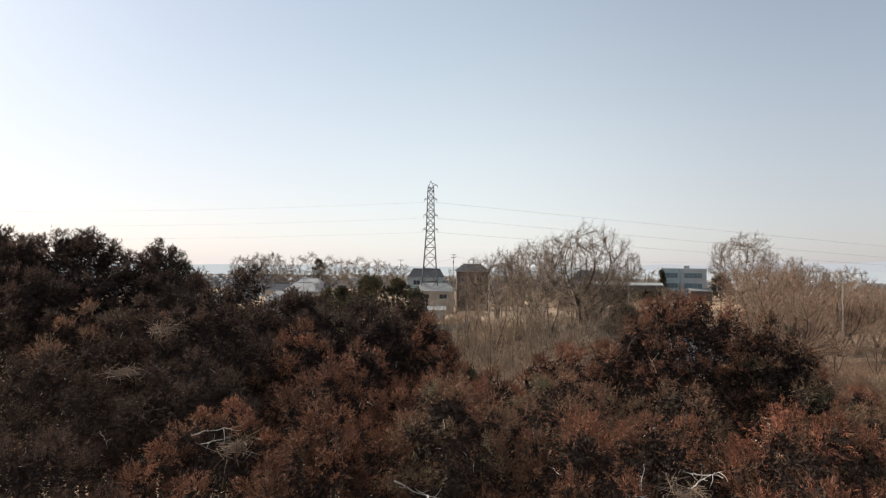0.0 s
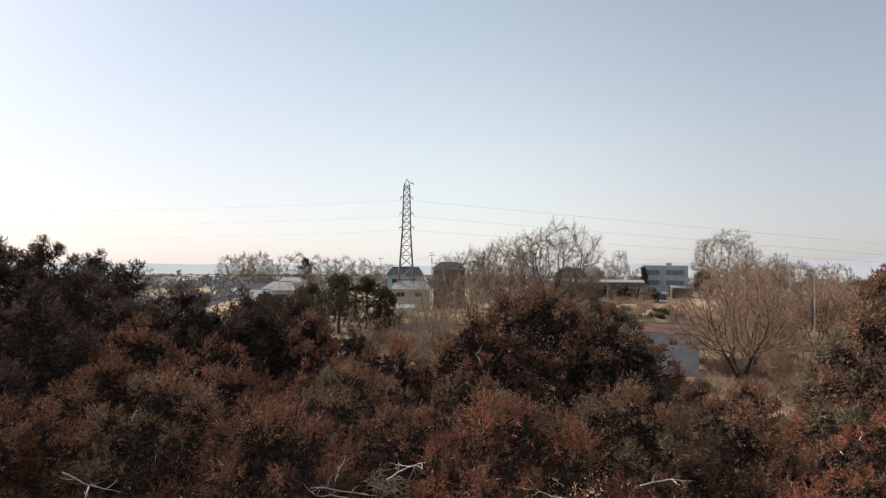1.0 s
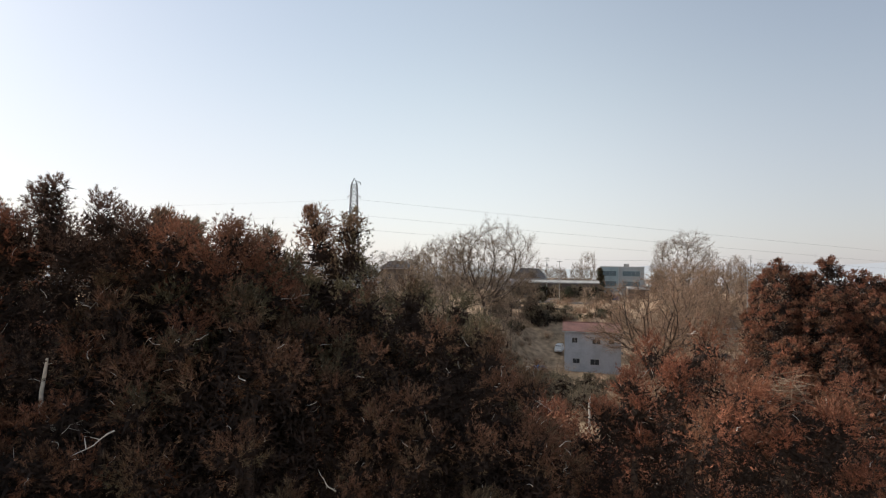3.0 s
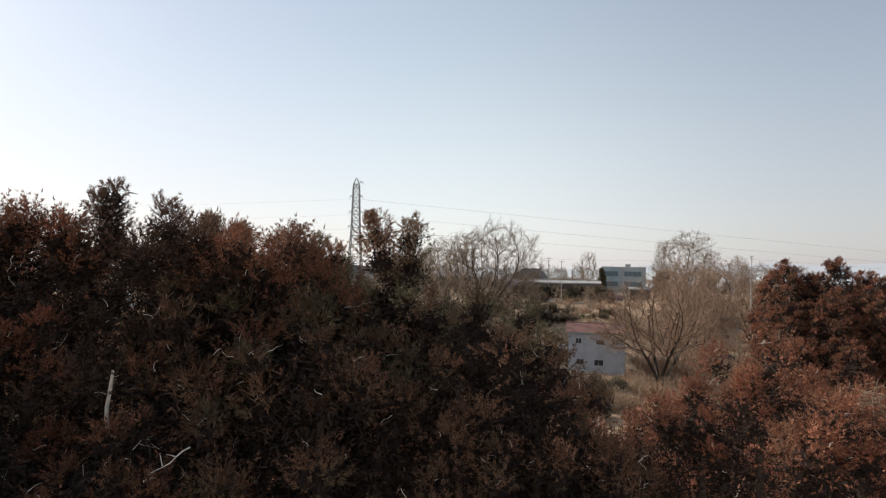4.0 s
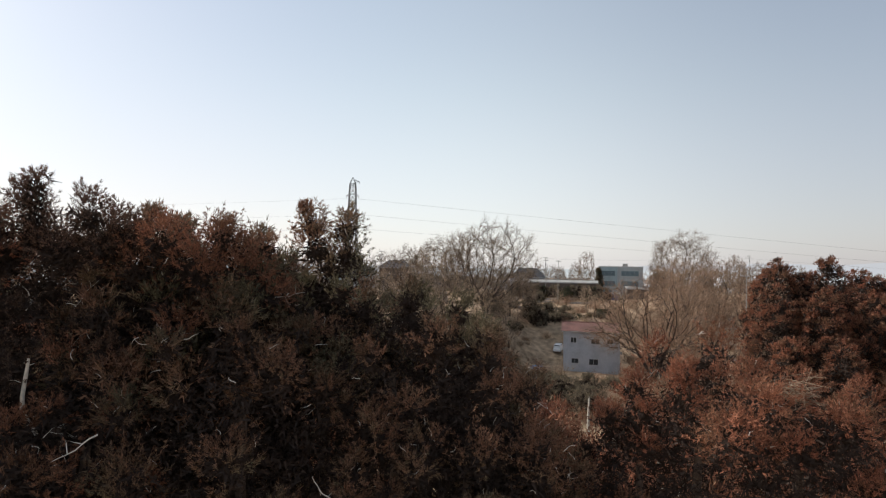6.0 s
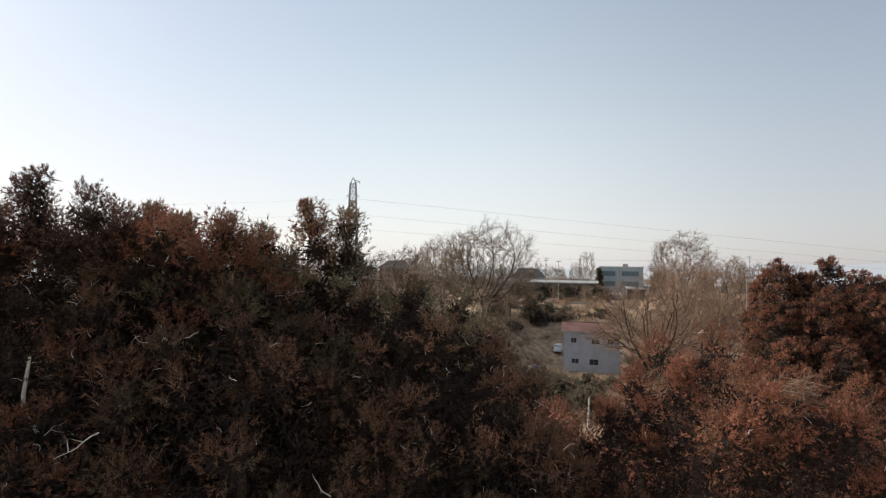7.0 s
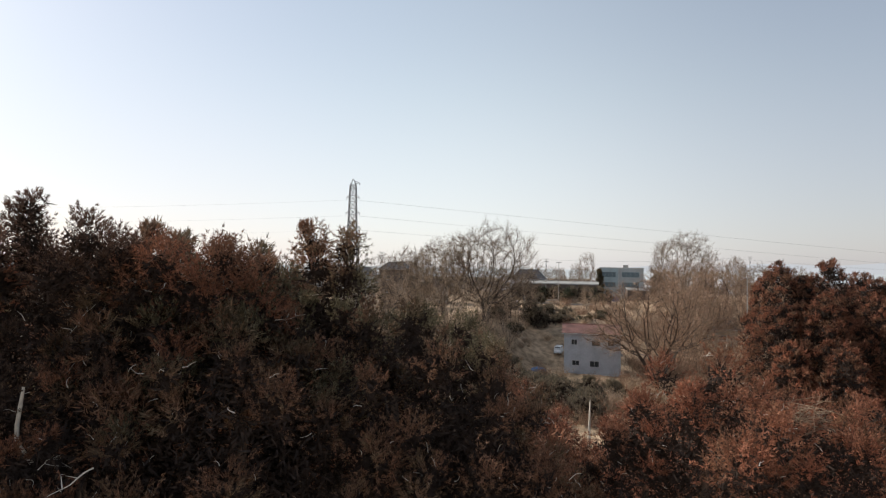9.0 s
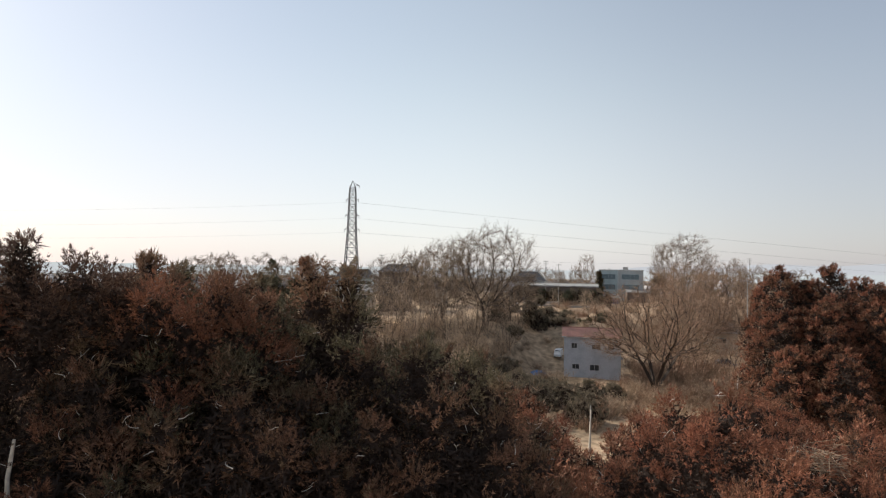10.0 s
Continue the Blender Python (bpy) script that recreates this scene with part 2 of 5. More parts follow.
def slivers(a, b, width, r):
    """Thin twigs, each a long triangle from a to b."""
    side = unit(np.cross(b - a, r.normal(size=a.shape))) * width
    v = np.stack([a - side, a + side, b], 1).reshape(-1, 3)
    return v, np.arange(len(v)).reshape(-1, 3)


# ---- ground ----
def smooth(a, b, x):
    t = np.clip((x - a) / (b - a), 0, 1)
    return t * t * (3 - 2 * t)


def height(x, y):
    """The hillside under the grove, the valley with the house, the terraces and the village behind, the plain far off."""
    x, y = np.asarray(x, float), np.asarray(y, float)
    z = 1.0 - 11.0 * smooth(12, 72, y) + 2.0 * smooth(85, 130, y)
    edge = 116 + 20 * smooth(32, 48, x) + 0.9 * np.maximum(0, x - 62) - 0.9 * np.maximum(0, x - 130)
    z = z + 10.0 * smooth(edge, edge + 34, y) + 1.5 * smooth(185, 235, y)
    z = z - 2.0 * smooth(5, -40, x) * smooth(110, 160, y) * smooth(260, 200, y)
    z = z - 24.0 * smooth(280, 620, y)
    z = z - 20.0 * smooth(-90, -400, x) * smooth(620, 300, y) - 20 * smooth(250, 600, x) * smooth(620, 300, y)
    z = z - 2.0 * smooth(-5, -60, y)
    z = z - 8.0 * smooth(-70, -100, x) * smooth(285, 265, y) * smooth(120, 180, y)
    w = np.sin(x * 0.11 + 1.3) * np.cos(y * 0.09) * 0.45 + np.sin(x * 0.31 + y * 0.23) * 0.18
    step = np.sin((y + 0.15 * x) * 0.55) * 0.35 * smooth(edge, edge + 6, y) * smooth(edge + 45, edge + 32, y)
    return z + (w + step) * smooth(600, 200, y)


def hz(x, y):
    return float(height(x, y))


gx = np.r_[-4600, -3000, -2000, -1300, -900, -600, -400, -300, np.arange(-220, 261, 2.5), 300, 400, 600, 900, 1300, 2000, 3000, 4600]
gy = np.r_[-4600, -2000, -900, -400, -200, -100, -60, np.arange(-40, 262, 2.5), np.arange(270, 660, 20), 700, 800, 1000, 1400, 2000, 3000, 4600]
X, Y = np.meshgrid(gx, gy)
gi = np.arange(X.size).reshape(X.shape)
ground_faces = np.stack([gi[:-1, :-1], gi[:-1, 1:], gi[1:, 1:], gi[1:, :-1]], -1).reshape(-1, 4)
ground = new("ground", mesh("ground", np.stack([X, Y, height(X, Y)], -1).reshape(-1, 3), ground_faces, GRASS, True))
tagged(ground, "hilly ground covered in dry brown winter grass", "ground", kind="structure")

# distance: glowing strips with painted haze, a pale plain under the sky and faint hills
def strip(name, dist, a0, a1, low, profile, mat, label):
    ang = np.radians(np.linspace(a0, a1, 160))
    top = np.array([profile(a) for a in np.degrees(ang)])
    p = np.stack([np.sin(ang) * dist, np.cos(ang) * dist], -1)
    v = np.concatenate([np.c_[p, np.full(len(p), low)], np.c_[p, top]])
    k = np.arange(len(p) - 1)
    ob = new(name, mesh(name, v, np.stack([k, k + 1, k + 1 + len(p), k + len(p)], -1), mat))
    return tagged(ob, label, "backdrop", kind="structure")


strip("backdrop_plain", 1900, -90, 90, -60, lambda a: 9.0 + 1.0 * math.sin(a * 0.9) + 0.8 * math.sin(a * 2.3 + 1), FAR_HAZE, "distant plain on the horizon, pale with painted haze")
strip("backdrop_hills", 4300, 15, 75, -60, lambda a: 12 + 55 * max(0, math.sin(math.radians((a - 15) * 3))) + 8 * math.sin(a * 0.7), HILL_HAZE, "faint blue hills with painted haze far beyond the plain")


# ---- conifers ----
def reach_at(t, radius, blunt):
    """A crown's half width at the fraction t of its height."""
    return radius * np.clip(1 - np.clip(t, 0, 1) ** 2.2, 0.0, 1) ** blunt


def between_boughs(p, size):
    """True in the deep gaps between a conifer's boughs; size: how far the boughs lie apart."""
    x, y, z = p[:, 0] * 6.28 / size, p[:, 1] * 6.28 / size, p[:, 2] * 6.28 / (0.8 * size)
    w = np.sin(x + 1.7 * np.sin(0.6 * y + 0.4 * z)) * np.cos(0.8 * y + 1.1 * np.sin(0.7 * x)) + 0.8 * np.sin(z + 1.3 * np.sin(0.5 * x + 0.6 * y))
    return w < -0.85


def crown_lobes(r, base, top, radius, count, blunt=0.6):
    """Lobe centres and sizes of a rounded bush between the heights base and top."""
    t = r.uniform(0, 1, count) ** 0.8
    ang = np.arange(count) * 2.399 + r.uniform(-0.5, 0.5, count)
    prof = reach_at(t, radius, blunt) * (1 + 0.16 * np.sin(3 * ang + r.uniform(0, 6)) + 0.12 * np.sin(5 * t * 3 + r.uniform(0, 6)))
    rad = prof * r.uniform(0.45, 1.0, count)
    size = np.minimum(radius * r.uniform(0.14, 0.29, count), r.uniform(0.42, 0.78, count) * max(1.0, radius / 3))
    c = np.stack([np.cos(ang) * rad, np.sin(ang) * rad, base + (top - base - size) * t], -1)
    return c, size


def crown_clumps(r, base, top, radius, blunt, clump, spacing):
    """Branch ends of a conifer: clumps that keep their distance over the crown's outside."""
    n = 1100
    t = r.uniform(0, 1, n) ** 0.75
    ang = r.uniform(0, 2 * np.pi, n)
    wave = 1 + 0.13 * np.sin(3 * ang + r.uniform(0, 6)) + 0.10 * np.sin(9 * t + r.uniform(0, 6)) + 0.07 * np.sin(5 * ang + 7 * t)
    rad = reach_at(t, radius, blunt) * wave * r.uniform(0.82, 1.04, n)
    size = clump * r.uniform(0.6, 1.35, n)
    c = np.stack([np.cos(ang) * rad, np.sin(ang) * rad, base + (top + 0.3 - base - 0.75 * size) * t], -1)
    keep = []
    for i in range(n):
        if not keep or (np.linalg.norm((c[keep] - c[i]) * (1, 1, 0.85), axis=1) > spacing * 0.5 * (size[keep] + size[i])).all():
            keep.append(i)
    return c[keep], size[keep], t[keep]


def clump_mesh(name, r, c, s, mid, mat, dense, plumes, tufts, blades, length, width, up=0.5):
    """Feathery plumes that stand up and out of each clump: slim needles along each plume's axis."""
    count = np.maximum(5, (plumes * dense * np.clip(s / np.median(s), 0.3, 2) ** 1.5).astype(int))
    out = unit((c - mid) * (1, 1, 0.5))
    c, s, out = np.repeat(c, count, 0), np.repeat(s, count)[:, None], np.repeat(out, count, 0)
    n = len(c)
    d = unit(r.normal(size=(n, 3)) + 0.55 * out + np.array((0, 0, 0.75)))
    root = c + d * s * r.uniform(0.35, 0.55, (n, 1)) * np.array((1, 1, 1.15))
    axis = unit(d + np.array((0, 0, up)) + 0.3 * r.normal(size=(n, 3)))
    long = s * r.uniform(0.35, 0.7, (n, 1))
    u = np.tile((np.arange(tufts) + 0.35) / tufts, n)[:, None]
    axis, long, root, d = (np.repeat(q, tufts, 0) for q in (axis, long, root, d))
    side = unit(np.cross(axis, r.normal(size=axis.shape)))
    centre = root + axis * long * u + side * long * 0.12 * (1.1 - u)
    way = unit(axis + side * 0.8 * (1.2 - u))
    v, f = sprays(centre, way, blades, length, width, r, 0.5, 0.16, d)
    return mesh(name, v, f, mat)


def crown_mesh(name, r, lobes, sizes, mat, dense=1.0, plumes=60, tufts=6, blades=6, plume=0.34, length=0.14, width=0.012, up=0.55):
    """Leafy plumes over a bush's lobes: tufts of slim blades along each plume's axis."""
    mid = lobes.mean(0)
    count = np.maximum(5, (plumes * dense * sizes ** 2).astype(int))
    c, s = np.repeat(lobes, count, 0), np.repeat(sizes, count)[:, None]
    n = len(c)
    d = unit(r.normal(size=(n, 3)) + 0.5 * unit(c - mid) + np.array((0, 0, 0.85)))
    root = c + d * s * r.uniform(0.45, 0.95, (n, 1)) * np.array((1, 1, 1.2))
    axis = unit(0.7 * d + np.array((0, 0, up)) + 0.25 * r.normal(size=(n, 3)))
    long = plume * r.uniform(0.55, 1.35, (n, 1))
    u = np.tile((np.arange(tufts) + 0.3) / tufts, n)[:, None]
    axis, long, root = np.repeat(axis, tufts, 0), np.repeat(long, tufts, 0), np.repeat(root, tufts, 0)
    out = unit(np.cross(axis, r.normal(size=axis.shape)))
    centre = root + axis * long * u + out * long * 0.28 * (1.05 - u)
    way = unit(axis + out * 0.9 * (1.1 - u))
    v, f = sprays(centre, way, blades, length, width, r, 0.5)
    return mesh(name, v, f, mat)


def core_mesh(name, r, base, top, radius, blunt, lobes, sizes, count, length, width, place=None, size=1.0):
    """The inside of the crown, its shade put into a dark colour: coarse dead sprays through its whole body and in each
    lobe.
    """
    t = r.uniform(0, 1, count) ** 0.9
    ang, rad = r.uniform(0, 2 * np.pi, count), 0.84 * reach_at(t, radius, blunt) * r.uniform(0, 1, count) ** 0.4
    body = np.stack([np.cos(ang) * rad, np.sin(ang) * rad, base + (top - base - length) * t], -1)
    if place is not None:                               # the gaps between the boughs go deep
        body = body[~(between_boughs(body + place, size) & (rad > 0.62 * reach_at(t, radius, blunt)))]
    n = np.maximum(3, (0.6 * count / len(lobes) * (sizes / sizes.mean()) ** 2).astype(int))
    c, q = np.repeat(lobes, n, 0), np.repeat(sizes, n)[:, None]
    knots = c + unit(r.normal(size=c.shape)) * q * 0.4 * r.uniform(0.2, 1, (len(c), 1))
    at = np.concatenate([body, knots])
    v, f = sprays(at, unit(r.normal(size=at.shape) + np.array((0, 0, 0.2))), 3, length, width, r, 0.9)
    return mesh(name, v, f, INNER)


def dead_twig(r, p, d, scale=1.0):
    """One bleached bare twig, often short and plain, now and then long and forked."""
    w = unit(d + 0.6 * r.normal(size=3))
    long = r.uniform(0.08, 0.32) if r.uniform() < 0.9 else r.uniform(0.4, 0.75)
    step, pts = scale * long / 6, [p]
    for _ in range(6):
        w = unit(w + 0.26 * r.normal(size=3))
        pts.append(pts[-1] + w * step)
    rad = scale * r.uniform(0.005, 0.010) * (0.8 + long)
    pieces = [tube(pts, rad * np.linspace(1, 0.3, 7), 5)]
    for k in ((2, 4) if long > 0.4 else ()):
        w = unit(pts[k + 1] - pts[k] + 0.7 * r.normal(size=3))
        bend, ln = unit(w + 0.5 * r.normal(size=3)), step * r.uniform(0.6, 2.0)
        pieces.append(tube([pts[k], pts[k] + w * ln, pts[k] + (w + bend) * ln], rad * np.array((0.65, 0.4, 0.15)), 4))
    return join(pieces)


def dead_limb(r, p, way, long, rad):
    """A long bare limb lying out over the foliage, with a few crooked side branches."""
    pts, w = [p], unit(way)
    for _ in range(8):
        w = unit(w + 0.22 * r.normal(size=3) + 0.15 * unit(way))
        pts.append(pts[-1] + w * long / 8)
    pieces = [tube(pts, 0.75 * rad * np.linspace(1, 0.25, 9), 6)]
    for k in (2, 3, 5, 6):
        v = unit(pts[k + 1] - pts[k] + 0.9 * r.normal(size=3) * (1, 1, 0.5))
        q, ln = [pts[k]], long * r.uniform(0.06, 0.13)
        for _ in range(3):
            v = unit(v + 0.3 * r.normal(size=3))
            q.append(q[-1] + v * ln)
        pieces.append(tube(q, rad * np.array((0.5, 0.4, 0.25, 0.12)), 4))
    return join(pieces)


def trunk_mesh(r, foot, top, radius, mat=None):
    z = np.linspace(foot, top, 9)
    bend = np.cumsum(r.normal(size=(9, 2)) * 0.06, 0)
    v, f = tube(np.c_[bend, z], radius * np.linspace(1, 0.25, 9) ** 0.8, 9)
    return mesh("trunk", v, f, mat or BARK, True)


GROVE = []


def conifer(seed, x, y, top, radius, depth, mat=None, blunt=0.6, **kind):
    """Notes a browned conifer whose crown's top is at the height top; depth: how far the crown reaches down."""
    GROVE.append((seed, x, y, top, radius, depth, mat or RUST, blunt, kind))


def grow_conifer(spec, twigs=14, extra=(), limbs=(), label="", twig_size=1.0, inside=700, clump=0.45, spacing=1.4, plumes=22, tufts=6, blades=4, length=0.09, width=0.007, fill=0.24):
    seed, x, y, top, radius, depth, mat, blunt, _ = spec
    r = np.random.default_rng(seed)
    foot = hz(x, y) - 0.3
    tree = new("conifer_tree")
    tree.location = (x, y, foot)
    c, s, t = crown_clumps(r, top - depth - foot, top - foot, radius, blunt, clump, spacing)
    free = np.ones(len(c), bool)                       # nothing grows inside a neighbour's crown
    for _, nx, ny, ntop, nrad, ndepth, _, nblunt, _ in GROVE:
        if (nx, ny) == (x, y) or math.hypot(nx - x, ny - y) > radius + nrad:
            continue
        u = (c[:, 2] + foot - ntop + ndepth) / ndepth
        free &= ~((u > 0.0) & (u < 1) & (np.hypot(c[:, 0] + x - nx, c[:, 1] + y - ny) < 0.74 * reach_at(u, nrad, nblunt)))
    free &= ~between_boughs(c + (x, y, foot), 4.6 * clump) | (t > 0.88)
    if free.sum() < 12:
        free[np.argsort(c[:, 2])[-12:]] = True
    c, s, t = c[free], s[free], t[free]
    dense = np.where(t < 0.3, 0.45, 1.0)
    part("trunk", trunk_mesh(r, 0, top - foot - 0.3 * depth, 0.013 * (top - foot)), tree)
    for ex, ey, ez, es in extra:
        c, s, dense = np.vstack([c, (ex - x, ey - y, ez - foot)]), np.r_[s, es * 1.45], np.r_[dense, 1.3]
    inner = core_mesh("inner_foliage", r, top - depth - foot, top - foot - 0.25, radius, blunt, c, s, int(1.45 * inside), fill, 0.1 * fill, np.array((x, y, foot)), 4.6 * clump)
    tagged(part("inner_foliage", inner, tree, "inner foliage coloured dark for the shade inside"), kind="stuff")
    mid = np.array((0, 0, top - foot - 0.6 * depth))
    tagged(part("crown", clump_mesh("crown", r, c, s, mid, mat, dense, plumes, tufts, blades, length, width), tree), kind="stuff")
    high = np.flatnonzero(c[:, 2] > top - foot - 0.7 * depth)
    for i in r.choice(high, twigs):
        d = unit(r.normal(size=3) + np.array((0, -0.3, 0.3)))
        v, f = dead_twig(r, c[i] + d * s[i] * 0.85, d, r.uniform(0.45, 0.8) * twig_size)
        part("dead_branch", mesh("dead_branch", v, f, DEADWOOD), tree, "bleached bare dead twig")
    for lx, ly, lz, ang, tilt, long, rad in limbs:
        a = radians(ang)
        v, f = dead_limb(r, np.array((lx - x, ly - y, lz - foot)), np.array((math.cos(a), math.sin(a), tilt)), long, rad)
        part("dead_limb", mesh("dead_limb", v, f, DEADWOOD), tree, "long bleached bare limb")
    return tagged(tree, label or "browned conifer with dense rust-coloured foliage on the hillside", "tree", "grove of browned conifers")


# the great dark crown that the walk ends at: several stems grown together
NEAR = dict(inside=1500, clump=0.54, spacing=1.42, plumes=34, tufts=5, blades=8, length=0.064, width=0.0064, twigs=34, fill=0.17)
DOME = "dense bronzed conifer crown with ragged tips against the sky"
conifer(11, 16.0, 10.2, 16.15, 2.0, 5.5, DARKBROWN, label=DOME, blunt=0.4, extra=[(15.6, 9.2, 15.4, 0.5), (16.5, 9.0, 15.4, 0.5), (17.0, 9.2, 15.5, 0.45), (16.0, 9.1, 15.9, 0.4), (15.95, 9.1, 16.25, 0.3), (16.1, 9.05, 16.5, 0.2), (16.95, 8.9, 16.0, 0.35), (15.2, 9.2, 15.8, 0.4), (17.3, 9.3, 15.7, 0.4)], **{**NEAR, "inside": 2800})
conifer(12, 14.9, 9.3, 15.95, 1.3, 5.5, RED, label=DOME, blunt=0.4, extra=[(14.9, 8.8, 15.9, 0.4), (15.4, 8.9, 15.75, 0.4), (14.5, 8.8, 15.6, 0.4)], **{**NEAR, "inside": 2000})
conifer(25, 17.2, 10.7, 15.9, 1.5, 5.0, OLIVE, label=DOME, blunt=0.4, **NEAR)
conifer(26, 19.1, 10.8, 15.4, 1.3, 4.5, OLIVE, label=DOME, **NEAR)
conifer(24, 14.2, 9.2, 15.8, 1.0, 5.0, RED, label=DOME, blunt=0.36, extra=[(14.1, 8.9, 15.75, 0.4), (13.75, 9.0, 15.35, 0.42), (14.3, 9.6, 15.7, 0.4)], **NEAR)
conifer(13, 18.2, 10.3, 15.9, 2.0, 5.2, RUST, label=DOME, blunt=0.45, extra=[(17.5, 9.4, 15.2, 0.5), (18.3, 9.4, 15.2, 0.5), (19.0, 9.7, 15.1, 0.45), (18.6, 9.7, 15.65, 0.4), (17.9, 9.2, 15.6, 0.4)], **NEAR)
conifer(14, 20.0, 11.0, 15.4, 1.5, 4.5, OLIVE, label=DOME, extra=[(19.95, 10.5, 15.6, 0.42), (20.45, 10.7, 15.5, 0.42), (19.9, 10.5, 16.0, 0.32), (20.45, 10.7, 15.95, 0.33), (19.8, 10.45, 16.3, 0.14), (19.2, 10.2, 15.6, 0.25)], **NEAR)
conifer(15, 21.6, 10.3, 14.9, 1.9, 4.5, OLIVE, label=DOME, blunt=0.45, **NEAR)
conifer(16, 22.6, 9.9, 13.9, 1.6, 3.8, OLIVE, label=DOME, blunt=0.45, **NEAR)
conifer(17, 19.2, 9.2, 14.7, 2.0, 4.0, OLIVE, label=DOME, blunt=0.45, **NEAR)
conifer(18, 17.0, 8.8, 14.0, 1.8, 4.0, RUST, label=DOME, **NEAR)
conifer(19, 12.8, 9.6, 13.9, 1.4, 4.0, RED, label=DOME, **NEAR)
conifer(27, 22.9, 11.6, 14.2, 1.3, 4.0, OLIVE, label=DOME, blunt=0.42, **NEAR)
conifer(28, 13.9, 8.3, 14.9, 0.75, 3.6, RED, label=DOME, blunt=0.4, **NEAR)
conifer(20, 23.3, 9.6, 12.7, 1.2, 3.0, OLIVE, label=DOME, **NEAR)
for k, (x, y, top, rad) in enumerate([(14.9, 12.2, 15.9, 1.5), (16.4, 12.2, 16.2, 1.6), (18.2, 12.3, 15.9, 1.6), (19.9, 12.6, 15.4, 1.5), (21.6, 12.6, 14.5, 1.7), (17.3, 9.6, 15.3, 1.2), (18.9, 9.9, 15.1, 1.2)]):
    conifer(30 + k, x, y, top, rad, 5.0, OLIVE, label=DOME, blunt=0.42, inside=900, clump=0.58, plumes=26, fill=0.18, tufts=5, blades=5, length=0.12, width=0.011, twigs=4)
conifer(37, 16.7, 7.7, 13.2, 1.2, 3.2, RED, label="red-brown conifer top in front of the dark crown", **NEAR)
conifer(38, 14.9, 7.8, 13.9, 1.6, 4.0, RED, label="red-brown conifer top in front of the dark crown", **NEAR)
conifer(35, 13.2, 8.0, 13.4, 1.4, 3.8, RED, label="red-brown conifer top in front of the dark crown", **NEAR)
conifer(39, 18.9, 8.1, 12.7, 1.3, 3.2, RUST, label="rust-brown conifer top in front of the dark crown", **NEAR)
# the red-brown tree with the nest
NEST = "red-brown conifer with a stick nest in its crown"
conifer(21, 26.9, 11.0, 14.1, 2.0, 5.0, RED, label="red-brown conifer beside the one with the nest", extra=[(26.9, 8.9, 13.3, 0.4), (26.4, 8.8, 12.9, 0.45), (26.3, 10.3, 13.5, 0.3)], **NEAR)
conifer(29, 28.5, 10.5, 13.3, 1.7, 4.5, RED, label=NEST, blunt=0.45, **NEAR)
conifer(22, 25.7, 11.0, 13.25, 1.5, 4.0, RED, label=NEST, **NEAR)
conifer(23, 30.6, 10.2, 13.8, 2.4, 5.0, RED, label=NEST, **NEAR)

# the lower canopy that the walk begins over
MID = dict(inside=1050, clump=0.78, spacing=1.36, plumes=32, tufts=5, blades=5, length=0.125, width=0.0115, twigs=12, fill=0.26)
CANOPY = [(-12.5, 15.5, 11.6, 2.6), (-8.2, 17.6, 11.9, 2.6), (-4.6, 15.2, 12.3, 2.4), (-1.6, 16.2, 12.9, 2.2), (1.6, 15.0, 12.4, 2.3),
          (4.6, 17.6, 11.7, 2.5), (7.6, 15.2, 12.6, 2.5), (10.6, 16.2, 12.6, 2.5), (-15.5, 20.5, 12.8, 2.8), (-10.6, 21.0, 12.8, 2.5),
          (-6.0, 21.0, 12.4, 2.4), (-2.0, 21.5, 12.2, 2.4), (2.5, 21.5, 12.4, 2.6), (13.8, 17.5, 12.0, 2.4), (17.5, 17.0, 12.4, 2.4),
          (-9.5, 12.0, 10.2, 2.2), (-3.0, 11.2, 10.2, 2.2), (3.5, 11.0, 10.4, 2.2), (9.0, 10.8, 10.6, 2.2), (6.5, 21.8, 12.0, 2.2)]
BARE_LIMBS = {1: [(-8.9, 17.0, 11.4, 15, 0.18, 1.5, 0.030), (-8.6, 16.9, 11.2, 30, 0.1, 0.9, 0.022)], 2: [(-3.0, 14.3, 11.2, 5, 0.0, 1.4, 0.026), (-2.2, 14.0, 11.0, -70, -0.4, 0.6, 0.03)],
         4: [(2.6, 14.8, 10.7, 10, 0.1, 1.7, 0.026), (3.1, 15.2, 10.4, 80, 1.6, 1.0, 0.028), (3.6, 14.7, 10.5, 195, 0.35, 1.3, 0.022)], 5: [(4.4, 15.4, 10.7, 30, -0.05, 1.3, 0.025), (5.3, 15.6, 10.9, 150, 0.5, 1.0, 0.022)],
         6: [(7.2, 12.9, 10.9, 20, 0.1, 1.2, 0.024), (8.4, 13.0, 11.2, 140, 0.3, 0.9, 0.02)], 7: [(10.2, 13.8, 11.2, 5, 0.2, 1.2, 0.024)]}
SPIRES = {2: [(sx, sy, top - 0.22 * k, 0.12 + 0.035 * k) for sx, sy, top in ((-4.85, 14.6, 12.15), (-4.0, 14.5, 12.05)) for k in range(6)]}
for k, (x, y, top, rad) in enumerate(CANOPY):
    conifer(40 + k, x, y, top, rad * 1.08, 5.0, DARKBROWN if x < -9 else (OLIVE if k % 2 else RED) if x > 6 else RUST if k % 3 else OLIVE, twig_size=1.5, limbs=BARE_LIMBS.get(k, ()), extra=SPIRES.get(k, ()), **MID)
